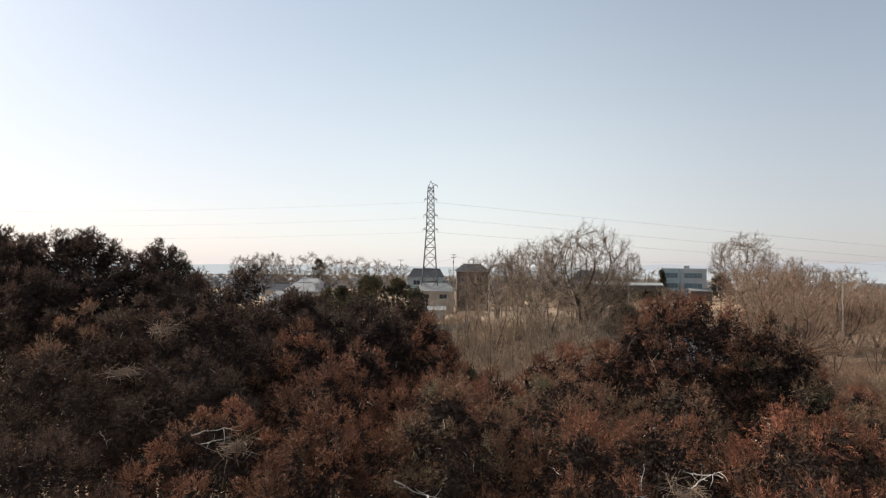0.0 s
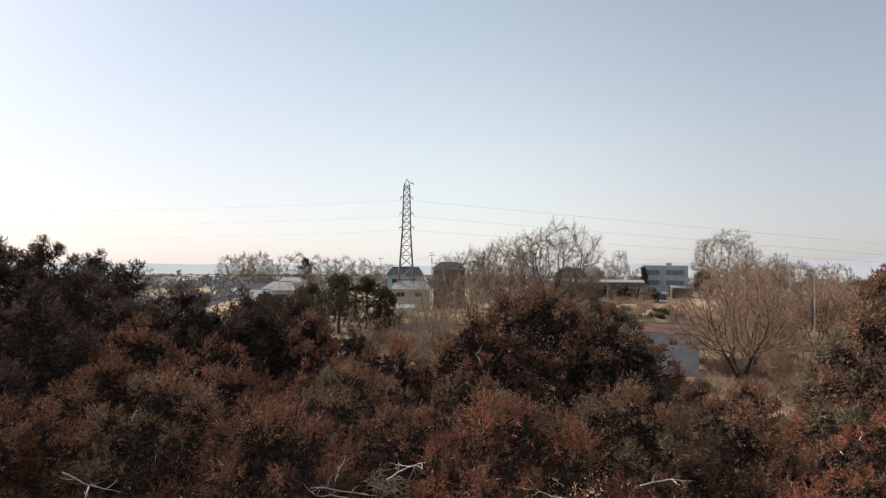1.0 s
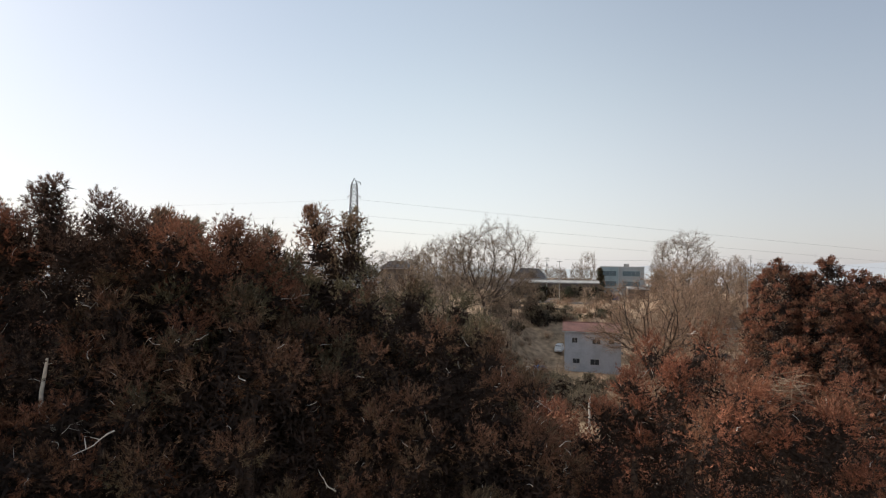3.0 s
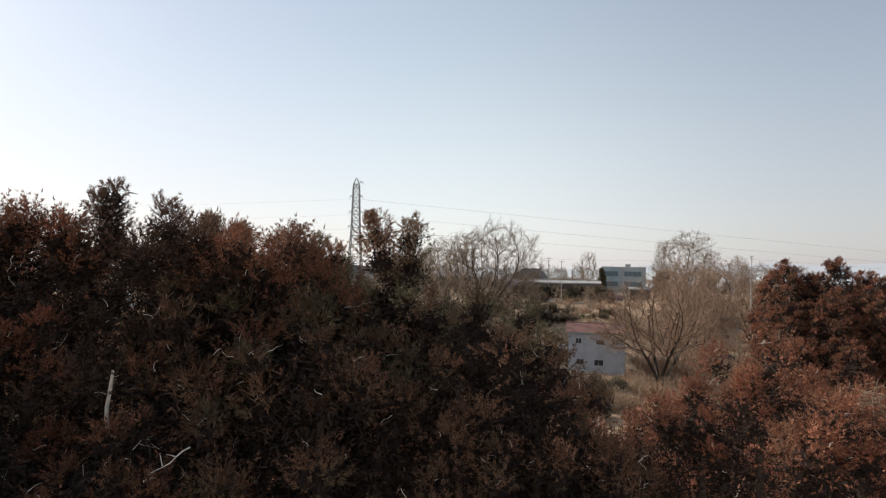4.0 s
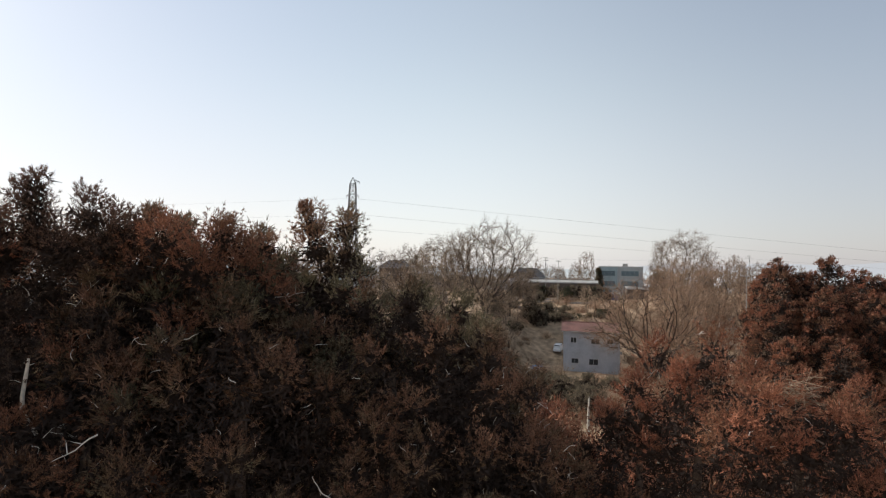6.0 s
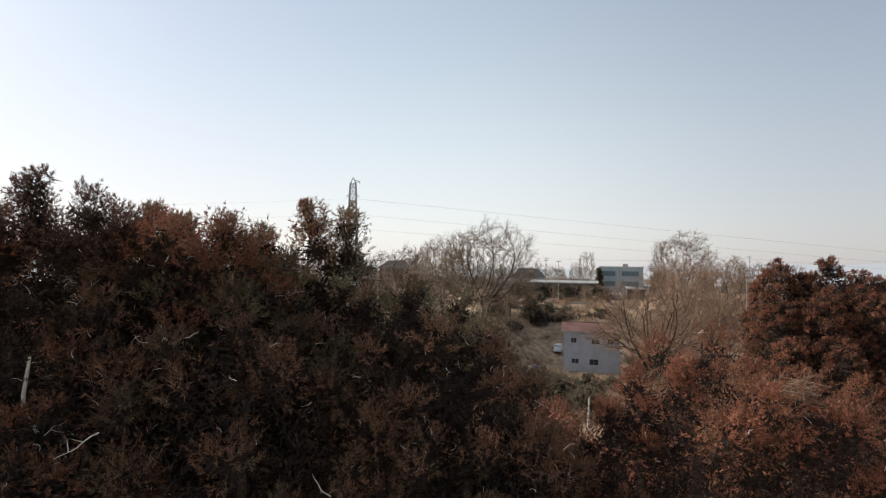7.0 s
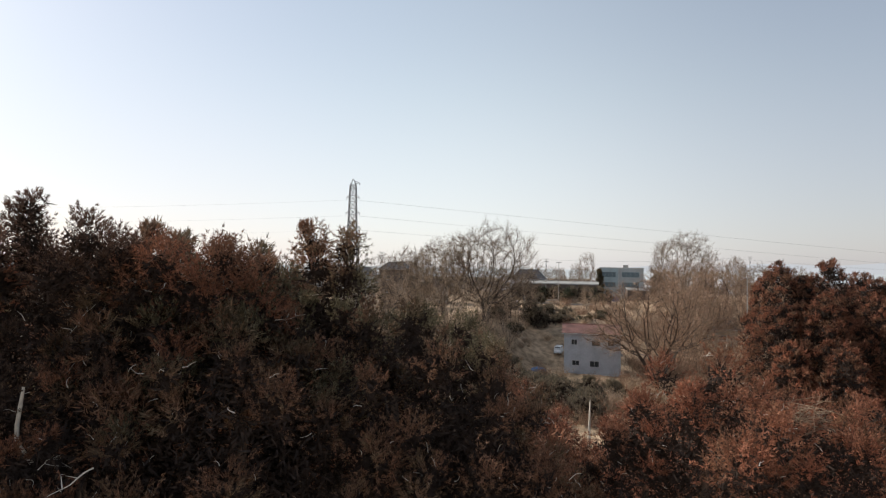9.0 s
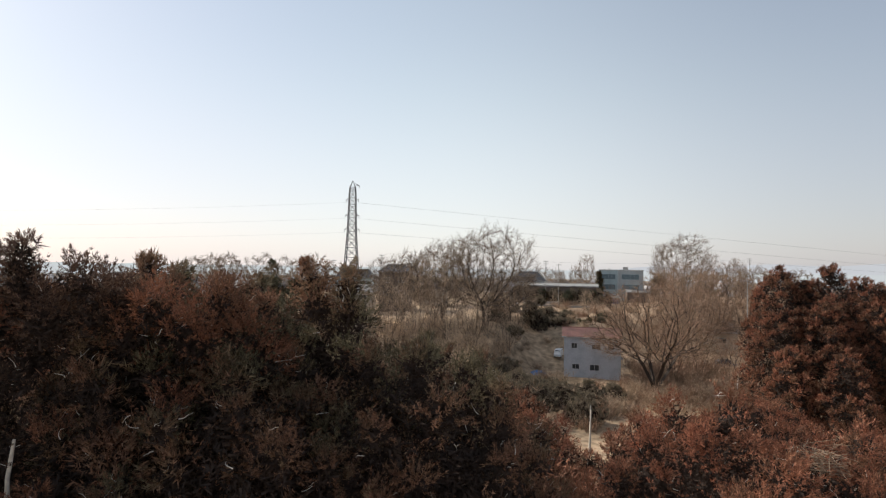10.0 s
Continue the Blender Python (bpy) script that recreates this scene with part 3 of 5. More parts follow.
# further crowns
FARC = dict(inside=450, clump=0.95, spacing=1.32, plumes=24, tufts=4, blades=4, length=0.22, width=0.020, twigs=5, fill=0.42)
BACK = [(33.2, 45, 2.6, 2.2, RED), (30.5, 46, 3.0, 2.2, RUST), (-3.5, 60, 9.0, 3.0, DARKBROWN), (-16.5, 40.5, 14.3, 2.4, DARKBROWN), (-19.2, 37.5, 14.5, 2.4, DARKBROWN), (-23.5, 36.0, 15.3, 2.6, DARKBROWN), (-13.0, 42.5, 14.1, 2.4, DARKBROWN), (36, 29, 9.2, 2.2, RED), (35.0, 40, 6.0, 2.4, RUST), (38, 42, 6.0, 2.8, RED), (35, 34, 8.0, 2.4, RED), (28.6, 36, 7.4, 2.2, RED), (41.5, 48, 4.2, 3, RUST), (31, 52, 2.6, 2.6, RUST), (46, 53, 3.2, 3, RED),
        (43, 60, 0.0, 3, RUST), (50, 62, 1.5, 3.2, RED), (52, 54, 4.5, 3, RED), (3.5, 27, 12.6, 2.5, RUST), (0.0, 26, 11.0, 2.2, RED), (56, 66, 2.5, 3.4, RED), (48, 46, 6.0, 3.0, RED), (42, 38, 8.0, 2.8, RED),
        (10.3, 30.5, 14.7, 4.0, RUST), (7.2, 28.5, 13.6, 2.9, RUST), (13.8, 29.0, 13.8, 3.0, OLIVE), (16.0, 31.0, 12.2, 2.6, RED), (-12.0, 26.0, 14.7, 2.8, DARKBROWN),
        (-15.5, 27.0, 14.3, 2.8, DARKBROWN), (-8.6, 28.0, 13.2, 2.4, RUST), (-26.0, 39.0, 18.2, 4.2, DARKBROWN), (-30.8, 38.0, 18.3, 4.2, DARKBROWN), (-27.6, 36.5, 17.3, 3.8, DARKBROWN), (-21.0, 39.5, 17.3, 3.4, DARKBROWN),
        (-18.0, 35.0, 14.5, 2.8, DARKBROWN), (-14.6, 38.5, 16.0, 2.1, DARKBROWN), (-11.5, 40.5, 14.3, 2.5, DARKBROWN), (-7.6, 40.5, 14.1, 2.6, DARKBROWN), (-4.2, 41.0, 13.8, 2.3, DARKBROWN),
        (-27.3, 55.5, 16.9, 3.3, DARKGREEN), (-20.0, 31.0, 13.8, 3.0, OLIVE), (-24.5, 33.0, 15.5, 3.0, DARKBROWN), (0.8, 30.0, 10.8, 2.4, RUST), (26.0, 15.5, 11.0, 1.6, RED), (29.2, 17.0, 11.2, 2.0, RED), (33.0, 18.0, 11.5, 2.2, RED), (36.5, 21.0, 11.0, 2.4, RED), (24.2, 17.5, 10.4, 1.8, RUST), (25.0, 15.2, 11.5, 1.3, RUST), (27.2, 26.5, 8.9, 1.6, RUST), (25.6, 20.5, 10.0, 1.5, RED), (28.2, 22.0, 10.0, 1.6, RUST), (20.0, 21.5, 11.2, 2.2, RED), (22.4, 25.0, 10.6, 2.4, RED), (25.0, 30.0, 9.8, 2.4, RUST), (26.0, 40.0, 8.2, 2.6, RUST), (21.8, 38.0, 8.4, 2.6, RED), (28.0, 43.0, 7.2, 2.6, RUST), (26.0, 25.5, 10.2, 1.6, RED), (31.3, 27.5, 9.8, 2.0, RED), (32.5, 24.0, 10.5, 2.4, RED),
        (-33.0, 33.0, 14.0, 3.2, OLIVE), (-6.0, 32.0, 11.8, 2.6, RUST), (-2.0, 35.0, 11.0, 2.6, RUST), (-13.0, 35.5, 13.6, 2.8, DARKBROWN), (-9.3, 36.5, 13.6, 2.8, DARKBROWN), (-5.8, 37.0, 13.3, 2.8, DARKBROWN), (-3.0, 38.5, 12.6, 2.6, RUST), (-16.5, 32.0, 13.2, 2.8, OLIVE), (-9.0, 53, 9.2, 3.0, OLIVE), (-5.0, 50, 8.2, 2.8, OLIVE), (-14.0, 56, 10.0, 3.2, OLIVE), (-1.5, 47, 5.8, 2.6, RUST), (2.5, 45, 5.6, 2.6, RUST), (6.5, 44, 6.4, 2.8, OLIVE), (0.5, 56, 3.6, 3.0, OLIVE), (-7.0, 62, 6.0, 3.2, OLIVE), (12.0, 46, 5.0, 3.0, RUST), (8.0, 56, 3.6, 3.0, RUST), (-19.0, 60, 9.5, 3.2, OLIVE)]
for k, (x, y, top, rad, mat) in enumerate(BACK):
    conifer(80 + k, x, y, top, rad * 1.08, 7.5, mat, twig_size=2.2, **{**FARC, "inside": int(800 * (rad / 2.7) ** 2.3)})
# the red-brown stand beyond the valley
STAND = dict(inside=700, clump=1.05, spacing=1.15, plumes=18, tufts=4, blades=4, length=0.34, width=0.04, twigs=0, fill=0.8)
for k, (x, y, top, rad) in enumerate([(71.5, 87, 16.9, 4.0), (77.5, 85, 17.3, 4.2), (84.5, 88, 15.4, 4.2), (91, 87, 15.6, 4.4), (98, 90, 15.2, 4.5), (69.5, 83, 11.5, 3.4),
                                     (74, 80, 12.5, 4.0), (80.5, 79, 12.5, 4.2), (88, 80, 12.0, 4.4), (68.0, 78, 6.5, 3.2), (72, 73, 6.5, 3.8), (80, 72, 7.5, 4.0), (74.5, 86, 15.0, 3.5), (88, 88, 14.5, 4.0)]):
    conifer(120 + k, x, y, top, rad * 1.15, 18.0, RED, label="tall red-brown conifer in a stand across the valley", **STAND)
for k, (x, y, top, rad) in enumerate([(21.6, 20.6, 13.9, 1.7), (23.4, 21.2, 13.1, 1.6), (19.6, 21.0, 13.6, 1.8)]):
    conifer(140 + k, x, y, top, rad, 6.0, OLIVE, label="bronzed conifer crown behind the great one", **MID)
for spec in GROVE:
    grow_conifer(spec, **spec[-1])


# ---- bare trees ----
def rods(a, b, ra, rb, sides=3):
    """Many short tapered rods at once, from a to b."""
    d = unit(b - a)
    p = unit(np.cross(d, np.where(np.abs(d[:, 2:3]) > 0.9, (1.0, 0, 0), (0, 0, 1.0))))
    q = np.cross(d, p)
    ang = np.arange(sides) * 2 * np.pi / sides
    ring = np.cos(ang)[None, :, None] * p[:, None] + np.sin(ang)[None, :, None] * q[:, None]
    v = np.concatenate([a[:, None] + ring * ra[:, None, None], b[:, None] + ring * rb[:, None, None]], 1).reshape(-1, 3)
    k = np.arange(len(a))[:, None] * 2 * sides
    f = [np.stack([k[:, 0] + j, k[:, 0] + (j + 1) % sides, k[:, 0] + sides + (j + 1) % sides, k[:, 0] + sides + j], -1) for j in range(sides)]
    return v, np.concatenate(f)


def branch_out(r, aims, stems, step, kill, rounds, rise=0.1):
    """Grows twigs from the stems towards the aims, each aim pulling its nearest twig; gives nodes and their parents."""
    nodes, parent = [], []
    for st in stems:
        for k, p in enumerate(st):
            parent.append(len(nodes) - 1 if k else (-1))
            nodes.append(p)
    nodes, parent = np.array(nodes), np.array(parent)
    near, dist = np.zeros(len(aims), int), np.full(len(aims), 1e9)
    first, kids = 0, np.zeros(60000, int)
    for _ in range(rounds):
        fresh = nodes[first:]
        dd = np.linalg.norm(aims[:, None] - fresh[None], axis=2)
        k = dd.argmin(1)
        m = dd[np.arange(len(aims)), k]
        better = m < dist
        near[better], dist[better] = k[better] + first, m[better]
        live = (dist > kill) & (kids[near] < 3)
        aims, near, dist = aims[live], near[live], dist[live]
        if not len(aims):
            break
        pull = np.zeros_like(nodes)
        np.add.at(pull, near, unit(aims - nodes[near]))
        who = np.unique(near)
        kids[:len(nodes)] += np.isin(np.arange(len(nodes)), who)
        held = nodes[who] - nodes[np.maximum(parent[who], 0)]
        way = unit(unit(pull[who]) + 0.55 * unit(held) + 0.05 * r.normal(size=(len(who), 3)) + np.array((0, 0, rise)))
        first = len(nodes)
        nodes, parent = np.concatenate([nodes, nodes[who] + way * step]), np.concatenate([parent, who])
    return nodes, parent


def bare_parts(seed, tall, wide, fork, aims=700, stems=1, lean=0.5, centre=0.5, low=0.6, thick=1.0, twigs=5, fine=4, rise=0.1, hollow=0.3, twig_long=1.0, step=0.022, coarse=1.0):
    """Trunk, branches and twigs of a leafless tree with a rounded crown; local to its foot."""
    r = np.random.default_rng(seed)
    d = unit(r.normal(size=(aims, 3))) * r.uniform(hollow, 1, (aims, 1)) ** 0.45
    d[:, 2] = np.where(d[:, 2] < 0, d[:, 2] * low, d[:, 2])
    bulge = 1 + 0.10 * np.sin(3 * np.arctan2(d[:, 1], d[:, 0]) + seed) + 0.07 * np.sin(7 * d[:, 2] + 4 * d[:, 0])
    goal = np.array((0, 0, centre * tall)) + d * bulge[:, None] * np.array((wide / 2, wide / 2, (1 - centre) * tall)) * 0.95
    lines = []
    for k in range(stems):
        ang = 2 * np.pi * k / stems + r.uniform(-0.4, 0.4)
        foot = np.array((math.cos(ang), math.sin(ang), 0)) * (0.012 * tall if stems > 1 else 0)
        tilt = np.array((math.cos(ang), math.sin(ang), 0)) * (lean if stems > 1 else 0.03)
        n = 6
        h = fork * r.uniform(0.8, 1.15)
        lines.append([foot + np.array((0, 0, -0.4)) + (np.array((0, 0, h + 0.4)) + tilt * h) * j / (n - 1) + (r.normal(size=3) * 0.004 * tall if j else 0) for j in range(n)])
    nodes, parent = branch_out(r, goal, lines, step * tall, 2.1 * step * tall, 90, rise)
    n = len(nodes)
    for _ in range(3):                                   # wind and weight straighten the limbs
        told, num = np.zeros_like(nodes), np.zeros(n)
        has = np.flatnonzero(parent >= 0)
        np.add.at(told, parent[has], nodes[has])
        np.add.at(num, parent[has], 1)
        inner = np.flatnonzero((num > 0) & (parent >= 0) & (np.arange(n) >= 6 * stems))
        nodes[inner] = 0.4 * nodes[inner] + 0.3 * nodes[parent[inner]] + 0.3 * told[inner] / num[inner][:, None]
    load = np.zeros(n)
    for i in range(n - 1, -1, -1):
        load[i] = max(load[i], 1.0)
        if parent[i] >= 0:
            load[parent[i]] += load[i]
    radius = thick * 0.0009 * tall * load ** 0.46
    stem_n = 6 * stems
    trunk = join([tube(nodes[6 * k:6 * k + 6], radius[6 * k:6 * k + 6] * np.linspace(1.15, 1, 6), 8) for k in range(stems)])
    kid = np.arange(stem_n, n)
    up = parent[kid]
    wood = rods(nodes[up], nodes[kid], np.minimum(radius[up], radius[kid] * 1.25), radius[kid], 3)
    outer = kid[load[kid] < 10]
    way = unit(nodes[outer] - nodes[parent[outer]])
    a = np.repeat(nodes[outer], twigs, 0) - np.repeat(way, twigs, 0) * r.uniform(0, step * tall, (len(outer) * twigs, 1))
    w = unit(np.repeat(way, twigs, 0) + 0.5 * r.normal(size=a.shape) + np.array((0, 0, 0.05 + rise)))
    b = a + w * twig_long * 0.075 * tall * r.uniform(0.4, 1.2, (len(a), 1))
    p2 = np.repeat(a, fine, 0) + np.repeat(b - a, fine, 0) * r.uniform(0.2, 1, (len(a) * fine, 1))
    q2 = p2 + unit(np.repeat(w, fine, 0) + 0.42 * r.normal(size=p2.shape)) * twig_long * (0.045 * tall * r.uniform(0.4, 1.3, (len(p2), 1)))
    return trunk, wood, join([slivers(a, b, 0.0010 * coarse * tall, r), slivers(p2, q2, 0.0007 * coarse * tall, r)])


def bare_tree(seed, tall, wide, fork, mat, label, **kw):
    trunk, wood, tw = bare_parts(seed, tall, wide, fork, **kw)
    tree = new("bare_tree")
    part("trunk", mesh("trunk", *trunk, BARE_BARK, True), tree)
    tagged(part("branchwork", mesh("branchwork", *wood, BARE_BARK), tree), kind="stuff")
    tagged(part("twig_spray", mesh("twig_spray", *tw, mat), tree, "fine leafless twigs"), kind="stuff")
    return tagged(tree, label, "tree", "leafless trees")


def plant(ob, x, y, turn=0.0, size=1.0, sink=0.1):
    ob.matrix_basis = pose(x, y, hz(x, y) - sink, 0, 0, turn) @ Matrix.Scale(size, 4)


def plant_copy(ob, x, y, turn, size, label="", sink=0.1):
    c = copy_thing(ob, pose(x, y, hz(x, y) - sink, 0, 0, turn) @ Matrix.Diagonal((size / ob.scale[0], size / ob.scale[1], size / ob.scale[2], 1)))
    return tagged(c, label)


FAN = "large leafless tree with fanned branches beside the red-roofed house"
ROUND = "rounded leafless tree on the village edge"
COPSE = "small leafless tree in a tan thicket"
WARM = "leafless reddish-brown tree in the valley thicket"
fan = bare_tree(201, 23, 27, 2.2, TWIG_WARM, FAN, aims=2200, stems=4, lean=0.22, centre=0.5, low=0.45, thick=2.0, hollow=0.2, twigs=3, rise=0.03)
plant(fan, 64.5, 118)
big = bare_tree(202, 25, 28, 5.5, TWIG, ROUND, aims=2200, stems=2, lean=0.15, centre=0.5, low=0.7, thick=1.4, twigs=3, rise=0.03)
plant(big, 33.0, 148)
dome = bare_tree(203, 28, 29, 6.5, TWIG, ROUND, aims=2200, centre=0.48, low=0.45, thick=1.0, twigs=3, rise=0.03)
plant(dome, 119, 239)
copse = bare_tree(204, 15, 9.5, 2.0, COPSE_TWIG, COPSE, aims=500, stems=6, lean=0.22, centre=0.45, low=0.8, thick=1.5, twigs=3, fine=2, rise=0.25, twig_long=1.2, step=0.028)
plant(copse, 4, 126, 30, 1.0)
warm = bare_tree(205, 13, 12, 2.6, TWIG_WARM, WARM, aims=500, stems=4, lean=0.35, centre=0.6, low=0.35, thick=1.5, twigs=3, fine=3, rise=0.15, twig_long=1.2, step=0.028)
plant(warm, 84, 150, 80, 1.0)
for x, y, turn, size in [(-2, 128, 70, 0.95), (8, 122, 110, 1.1), (13, 127, 200, 1.15), (17, 120, 250, 1.0), (21, 128, 310, 1.15), (26, 123, 20, 1.0), (10, 133, 160, 1.2),
                         (16, 137, 45, 1.25), (3, 136, 290, 1.1), (23, 138, 95, 1.2), (29, 133, 135, 1.05), (38, 140, 215, 0.85), (20, 146, 15, 1.3), (-20, 152, 35, 0.8), (-28, 158, 95, 0.85), (-36, 164, 155, 0.75), (-16, 162, 215, 0.8), (-14, 134, 275, 0.7), (-22, 133, 335, 0.75), (41, 168, 85, 0.6), (58, 186, 145, 0.55), (52, 200, 205, 0.5), (66, 178, 265, 0.6), (40, 182, 325, 0.6), (34, 170, 40, 0.75), (70, 196, 100, 0.55), (6, 114, 33, 0.85), (12, 112, 93, 0.9), (18, 113, 153, 0.9), (24, 114, 213, 0.85), (0, 117, 273, 0.8), (29, 116, 333, 0.8), (15, 104, 12, 0.8), (9, 104, 72, 0.75), (21, 105, 132, 0.75), (-4, 121, 192, 0.8), (3, 108, 252, 0.7), (33, 141, 20, 0.55), (37, 146, 80, 0.5), (30, 136, 140, 0.6), (35.5, 134, 200, 0.45), (41, 149, 260, 0.45), (29, 145, 320, 0.6)]:
    plant_copy(copse, x, y, turn, size)
for x, y, turn, size in [(78, 142, 10, 0.9), (92, 158, 130, 1.1), (96, 184, 110, 1.1),
                         (104, 196, 170, 1.2), (116, 205, 230, 1.25), (110, 215, 20, 1.3), (98, 205, 75, 1.1), (125, 225, 140, 1.35),
                         (90, 172, 190, 1.0), (142, 215, 240, 1.3), (135, 228, 300, 1.3), (150, 225, 60, 1.2), (112, 150, 20, 1.0), (150, 180, 10, 1.15), (105, 145, 70, 0.9), (160, 190, 190, 1.2), (72, 128, 250, 0.7), (88, 136, 310, 0.75), (80, 133, 15, 0.7), (93, 142, 75, 0.8), (98, 137, 135, 0.85), (105, 134, 195, 0.9), (112, 142, 255, 0.95), (120, 146, 315, 1.0), (128, 152, 35, 1.0), (136, 156, 95, 1.05), (146, 162, 155, 1.1), (101, 128, 215, 0.75), (112, 130, 275, 0.85), (122, 136, 335, 0.9)]:
    plant_copy(warm, x, y, turn, size)
for x, y, turn, size in [(91, 162, 40, 0.86), (110, 167, 110, 0.88), (121, 176, 200, 0.9), (133, 184, 290, 0.9), (145, 190, 20, 0.86), (100, 189, 150, 0.9), (115, 197, 75, 0.92), (156, 186, 240, 0.8), (126, 160, 330, 0.7)]:
    plant_copy(fan, x, y, turn, size, "leafless tree with fanned reddish branches in a thicket")
for x, y, turn, size in [(22, 156, 100, 0.85), (12, 152, 40, 0.72), (40, 158, 200, 0.55), (71, 262, 140, 0.5), (158, 255, 20, 0.6)]:
    plant_copy(big, x, y, turn, size, "leafless tree with upswept grey branches near the village")
oval = bare_tree(207, 21, 11, 5.0, TWIG, "slender oval leafless tree on the village edge", aims=900, centre=0.55, low=0.8, twigs=3, rise=0.2)
plant(oval, 98, 311)
for x, y, turn, size in [(145.6, 249, 60, 0.85), (90, 300, 120, 0.7), (151, 256, 200, 0.7), (80, 290, 20, 0.6), (40, 176, 250, 0.55)]:
    plant_copy(oval, x, y, turn, size)
hazy = bare_tree(206, 27, 28, 5.0, TWIG, "hazy leafless tree behind the village roofs", aims=320, centre=0.48, low=0.6, thick=0.6, twigs=4, fine=5, step=0.03, coarse=1.7, rise=0.0)
plant(hazy, -100, 330, 0, 0.78)
for x, y, turn, size in [(-105, 318, 10, 0.75), (-95, 322, 100, 0.72), (-113, 326, 190, 0.7), (-76, 318, 40, 0.75), (-62, 322, 210, 0.72), (-47, 300, 20, 0.66), (-36, 290, 75, 0.6), (-28, 270, 155, 0.55), (66, 275, 60, 0.5), (-80, 290, 33, 0.5), (-20, 262, 90, 0.5), (-8, 255, 140, 0.45), (6, 262, 10, 0.5), (20, 250, 66, 0.5), (32, 258, 120, 0.48), (44, 262, 160, 0.5), (-56, 270, 15, 0.5), (-42, 258, 80, 0.45), (96, 268, 40, 0.5), (172, 262, 22, 0.5), (186, 270, 88, 0.55), (84, 262, 10, 0.5)]:
    plant_copy(hazy, x, y, turn, size, sink=0.3)


# ---- buildings ----
def roof_gable(w, d, eave, rise, over=0.5, thick=0.18, hip=0.0):
    """A ridged roof along x over a w by d plan, with thickness; hip: how far the ridge's ends draw in."""
    x0, x1, y0, y1 = -over, w + over, -over, d + over
    low = eave - rise * over / (d / 2)
    out = []
    for k in (0, -thick):
        out += [(x0, y0, low + k), (x1, y0, low + k), (x1, y1, low + k), (x0, y1, low + k), (x0 + hip, d / 2, eave + rise + k), (x1 - hip, d / 2, eave + rise + k)]
    quads = [(0, 1, 5, 4), (2, 3, 4, 5), (7, 6, 10, 11), (9, 8, 11, 10), (0, 6, 7, 1), (2, 8, 9, 3)]
    quads += [(1, 7, 8, 2), (3, 9, 6, 0)] if hip else []
    tris = [(1, 2, 5), (3, 0, 4), (7, 11, 8), (9, 10, 6)] if hip else []
    ends = [] if hip else [(1, 7, 11, 5), (5, 11, 8, 2), (3, 9, 10, 4), (4, 10, 6, 0)]
    return np.array(out, float), [np.array(quads + ends)] + ([np.array(tris)] if tris else [])


def gable_wall(w, d, base, eave, rise):
    v = [(0, 0, base), (w, 0, base), (w, d, base), (0, d, base), (0, 0, eave), (w, 0, eave), (w, d, eave), (0, d, eave), (0, d / 2, eave + rise - 0.25), (w, d / 2, eave + rise - 0.25)]
    return np.array(v, float), [np.array([(0, 1, 5, 4), (2, 3, 7, 6), (3, 2, 1, 0), (4, 5, 9, 8), (6, 7, 8, 9)]), np.array([(1, 2, 6, 9, 5), (3, 0, 4, 8, 7)])]


def window(parent, x, z, w, h, y=0.0, panes=2, name="window", glass=None, frame_mat=None):
    """A framed window on a wall that looks along -y: frame proud of the wall, panes set back in it."""
    t = 0.09
    win = part(name, mesh("frame", *join([box(x - t, x + w + t, y - 0.10, y, z - t, z), box(x - t, x + w + t, y - 0.10, y, z + h, z + h + t), box(x - t, x, y - 0.10, y, z, z + h), box(x + w, x + w + t, y - 0.10, y, z, z + h)]
                                     + [box(x + w * k / panes - 0.03, x + w * k / panes + 0.03, y - 0.08, y, z, z + h) for k in range(1, panes)]), frame_mat or FRAME), parent)
    for k in range(panes):
        part("pane", mesh("pane", *box(x + w * k / panes + 0.03, x + w * (k + 1) / panes - 0.03, y - 0.05, y - 0.01, z, z + h), glass or GLASS), win)
    return win


def house(x, y, w, d, eave, rise, wall, roof, label, turn=0.0, hip=0.0, windows=(), name="house", over=0.5, seams=0, group="village houses"):
    """A house whose front stands at y and whose eaves are at the world height eave."""
    base = min(hz(x, y), hz(x + w, y), hz(x + w / 2, y + d)) - 0.5
    h = new(name)
    h.matrix_basis = pose(x, y, 0, 0, 0, turn)
    v, f = gable_wall(w, d, base, eave, rise if not hip else 0.3)
    part("wall", mesh("wall", v, f, wall), h)
    v, f = roof_gable(w, d, eave, rise, over, hip=hip)
    top = part("roof", mesh("roof", v, f, roof), h)
    slope = math.atan2(rise, d / 2)
    part("ridge_cap", mesh("ridge_cap", *tube([(hip - over * 0.9, d / 2, eave + rise + 0.03), (w / 2, d / 2, eave + rise + 0.05), (w - hip + over * 0.9, d / 2, eave + rise + 0.03)], [0.13, 0.13, 0.13], 6), roof), top)
    for k in range(seams):
        xs = -over + (w + 2 * over) * (k + 0.5) / seams
        low = eave - rise * over / (d / 2)
        part("roof_seam", mesh("roof_seam", *tube([(xs, -over, low + 0.03), (xs, d / 4, (low + eave + rise) / 2 + 0.05), (xs, d / 2, eave + rise + 0.03)], [0.04, 0.04, 0.04], 4), roof), top)
    part("gutter", mesh("gutter", *tube([(-over, -over - 0.05, eave - 0.35), (w / 2, -over - 0.05, eave - 0.36), (w + over, -over - 0.05, eave - 0.37)], [0.07] * 3, 6), FRAME), top)
    for wx, wz, ww, wh, n in windows:
        window(h, wx, wz, ww, wh, 0.0, n)
    return tagged(h, label, "house", group)


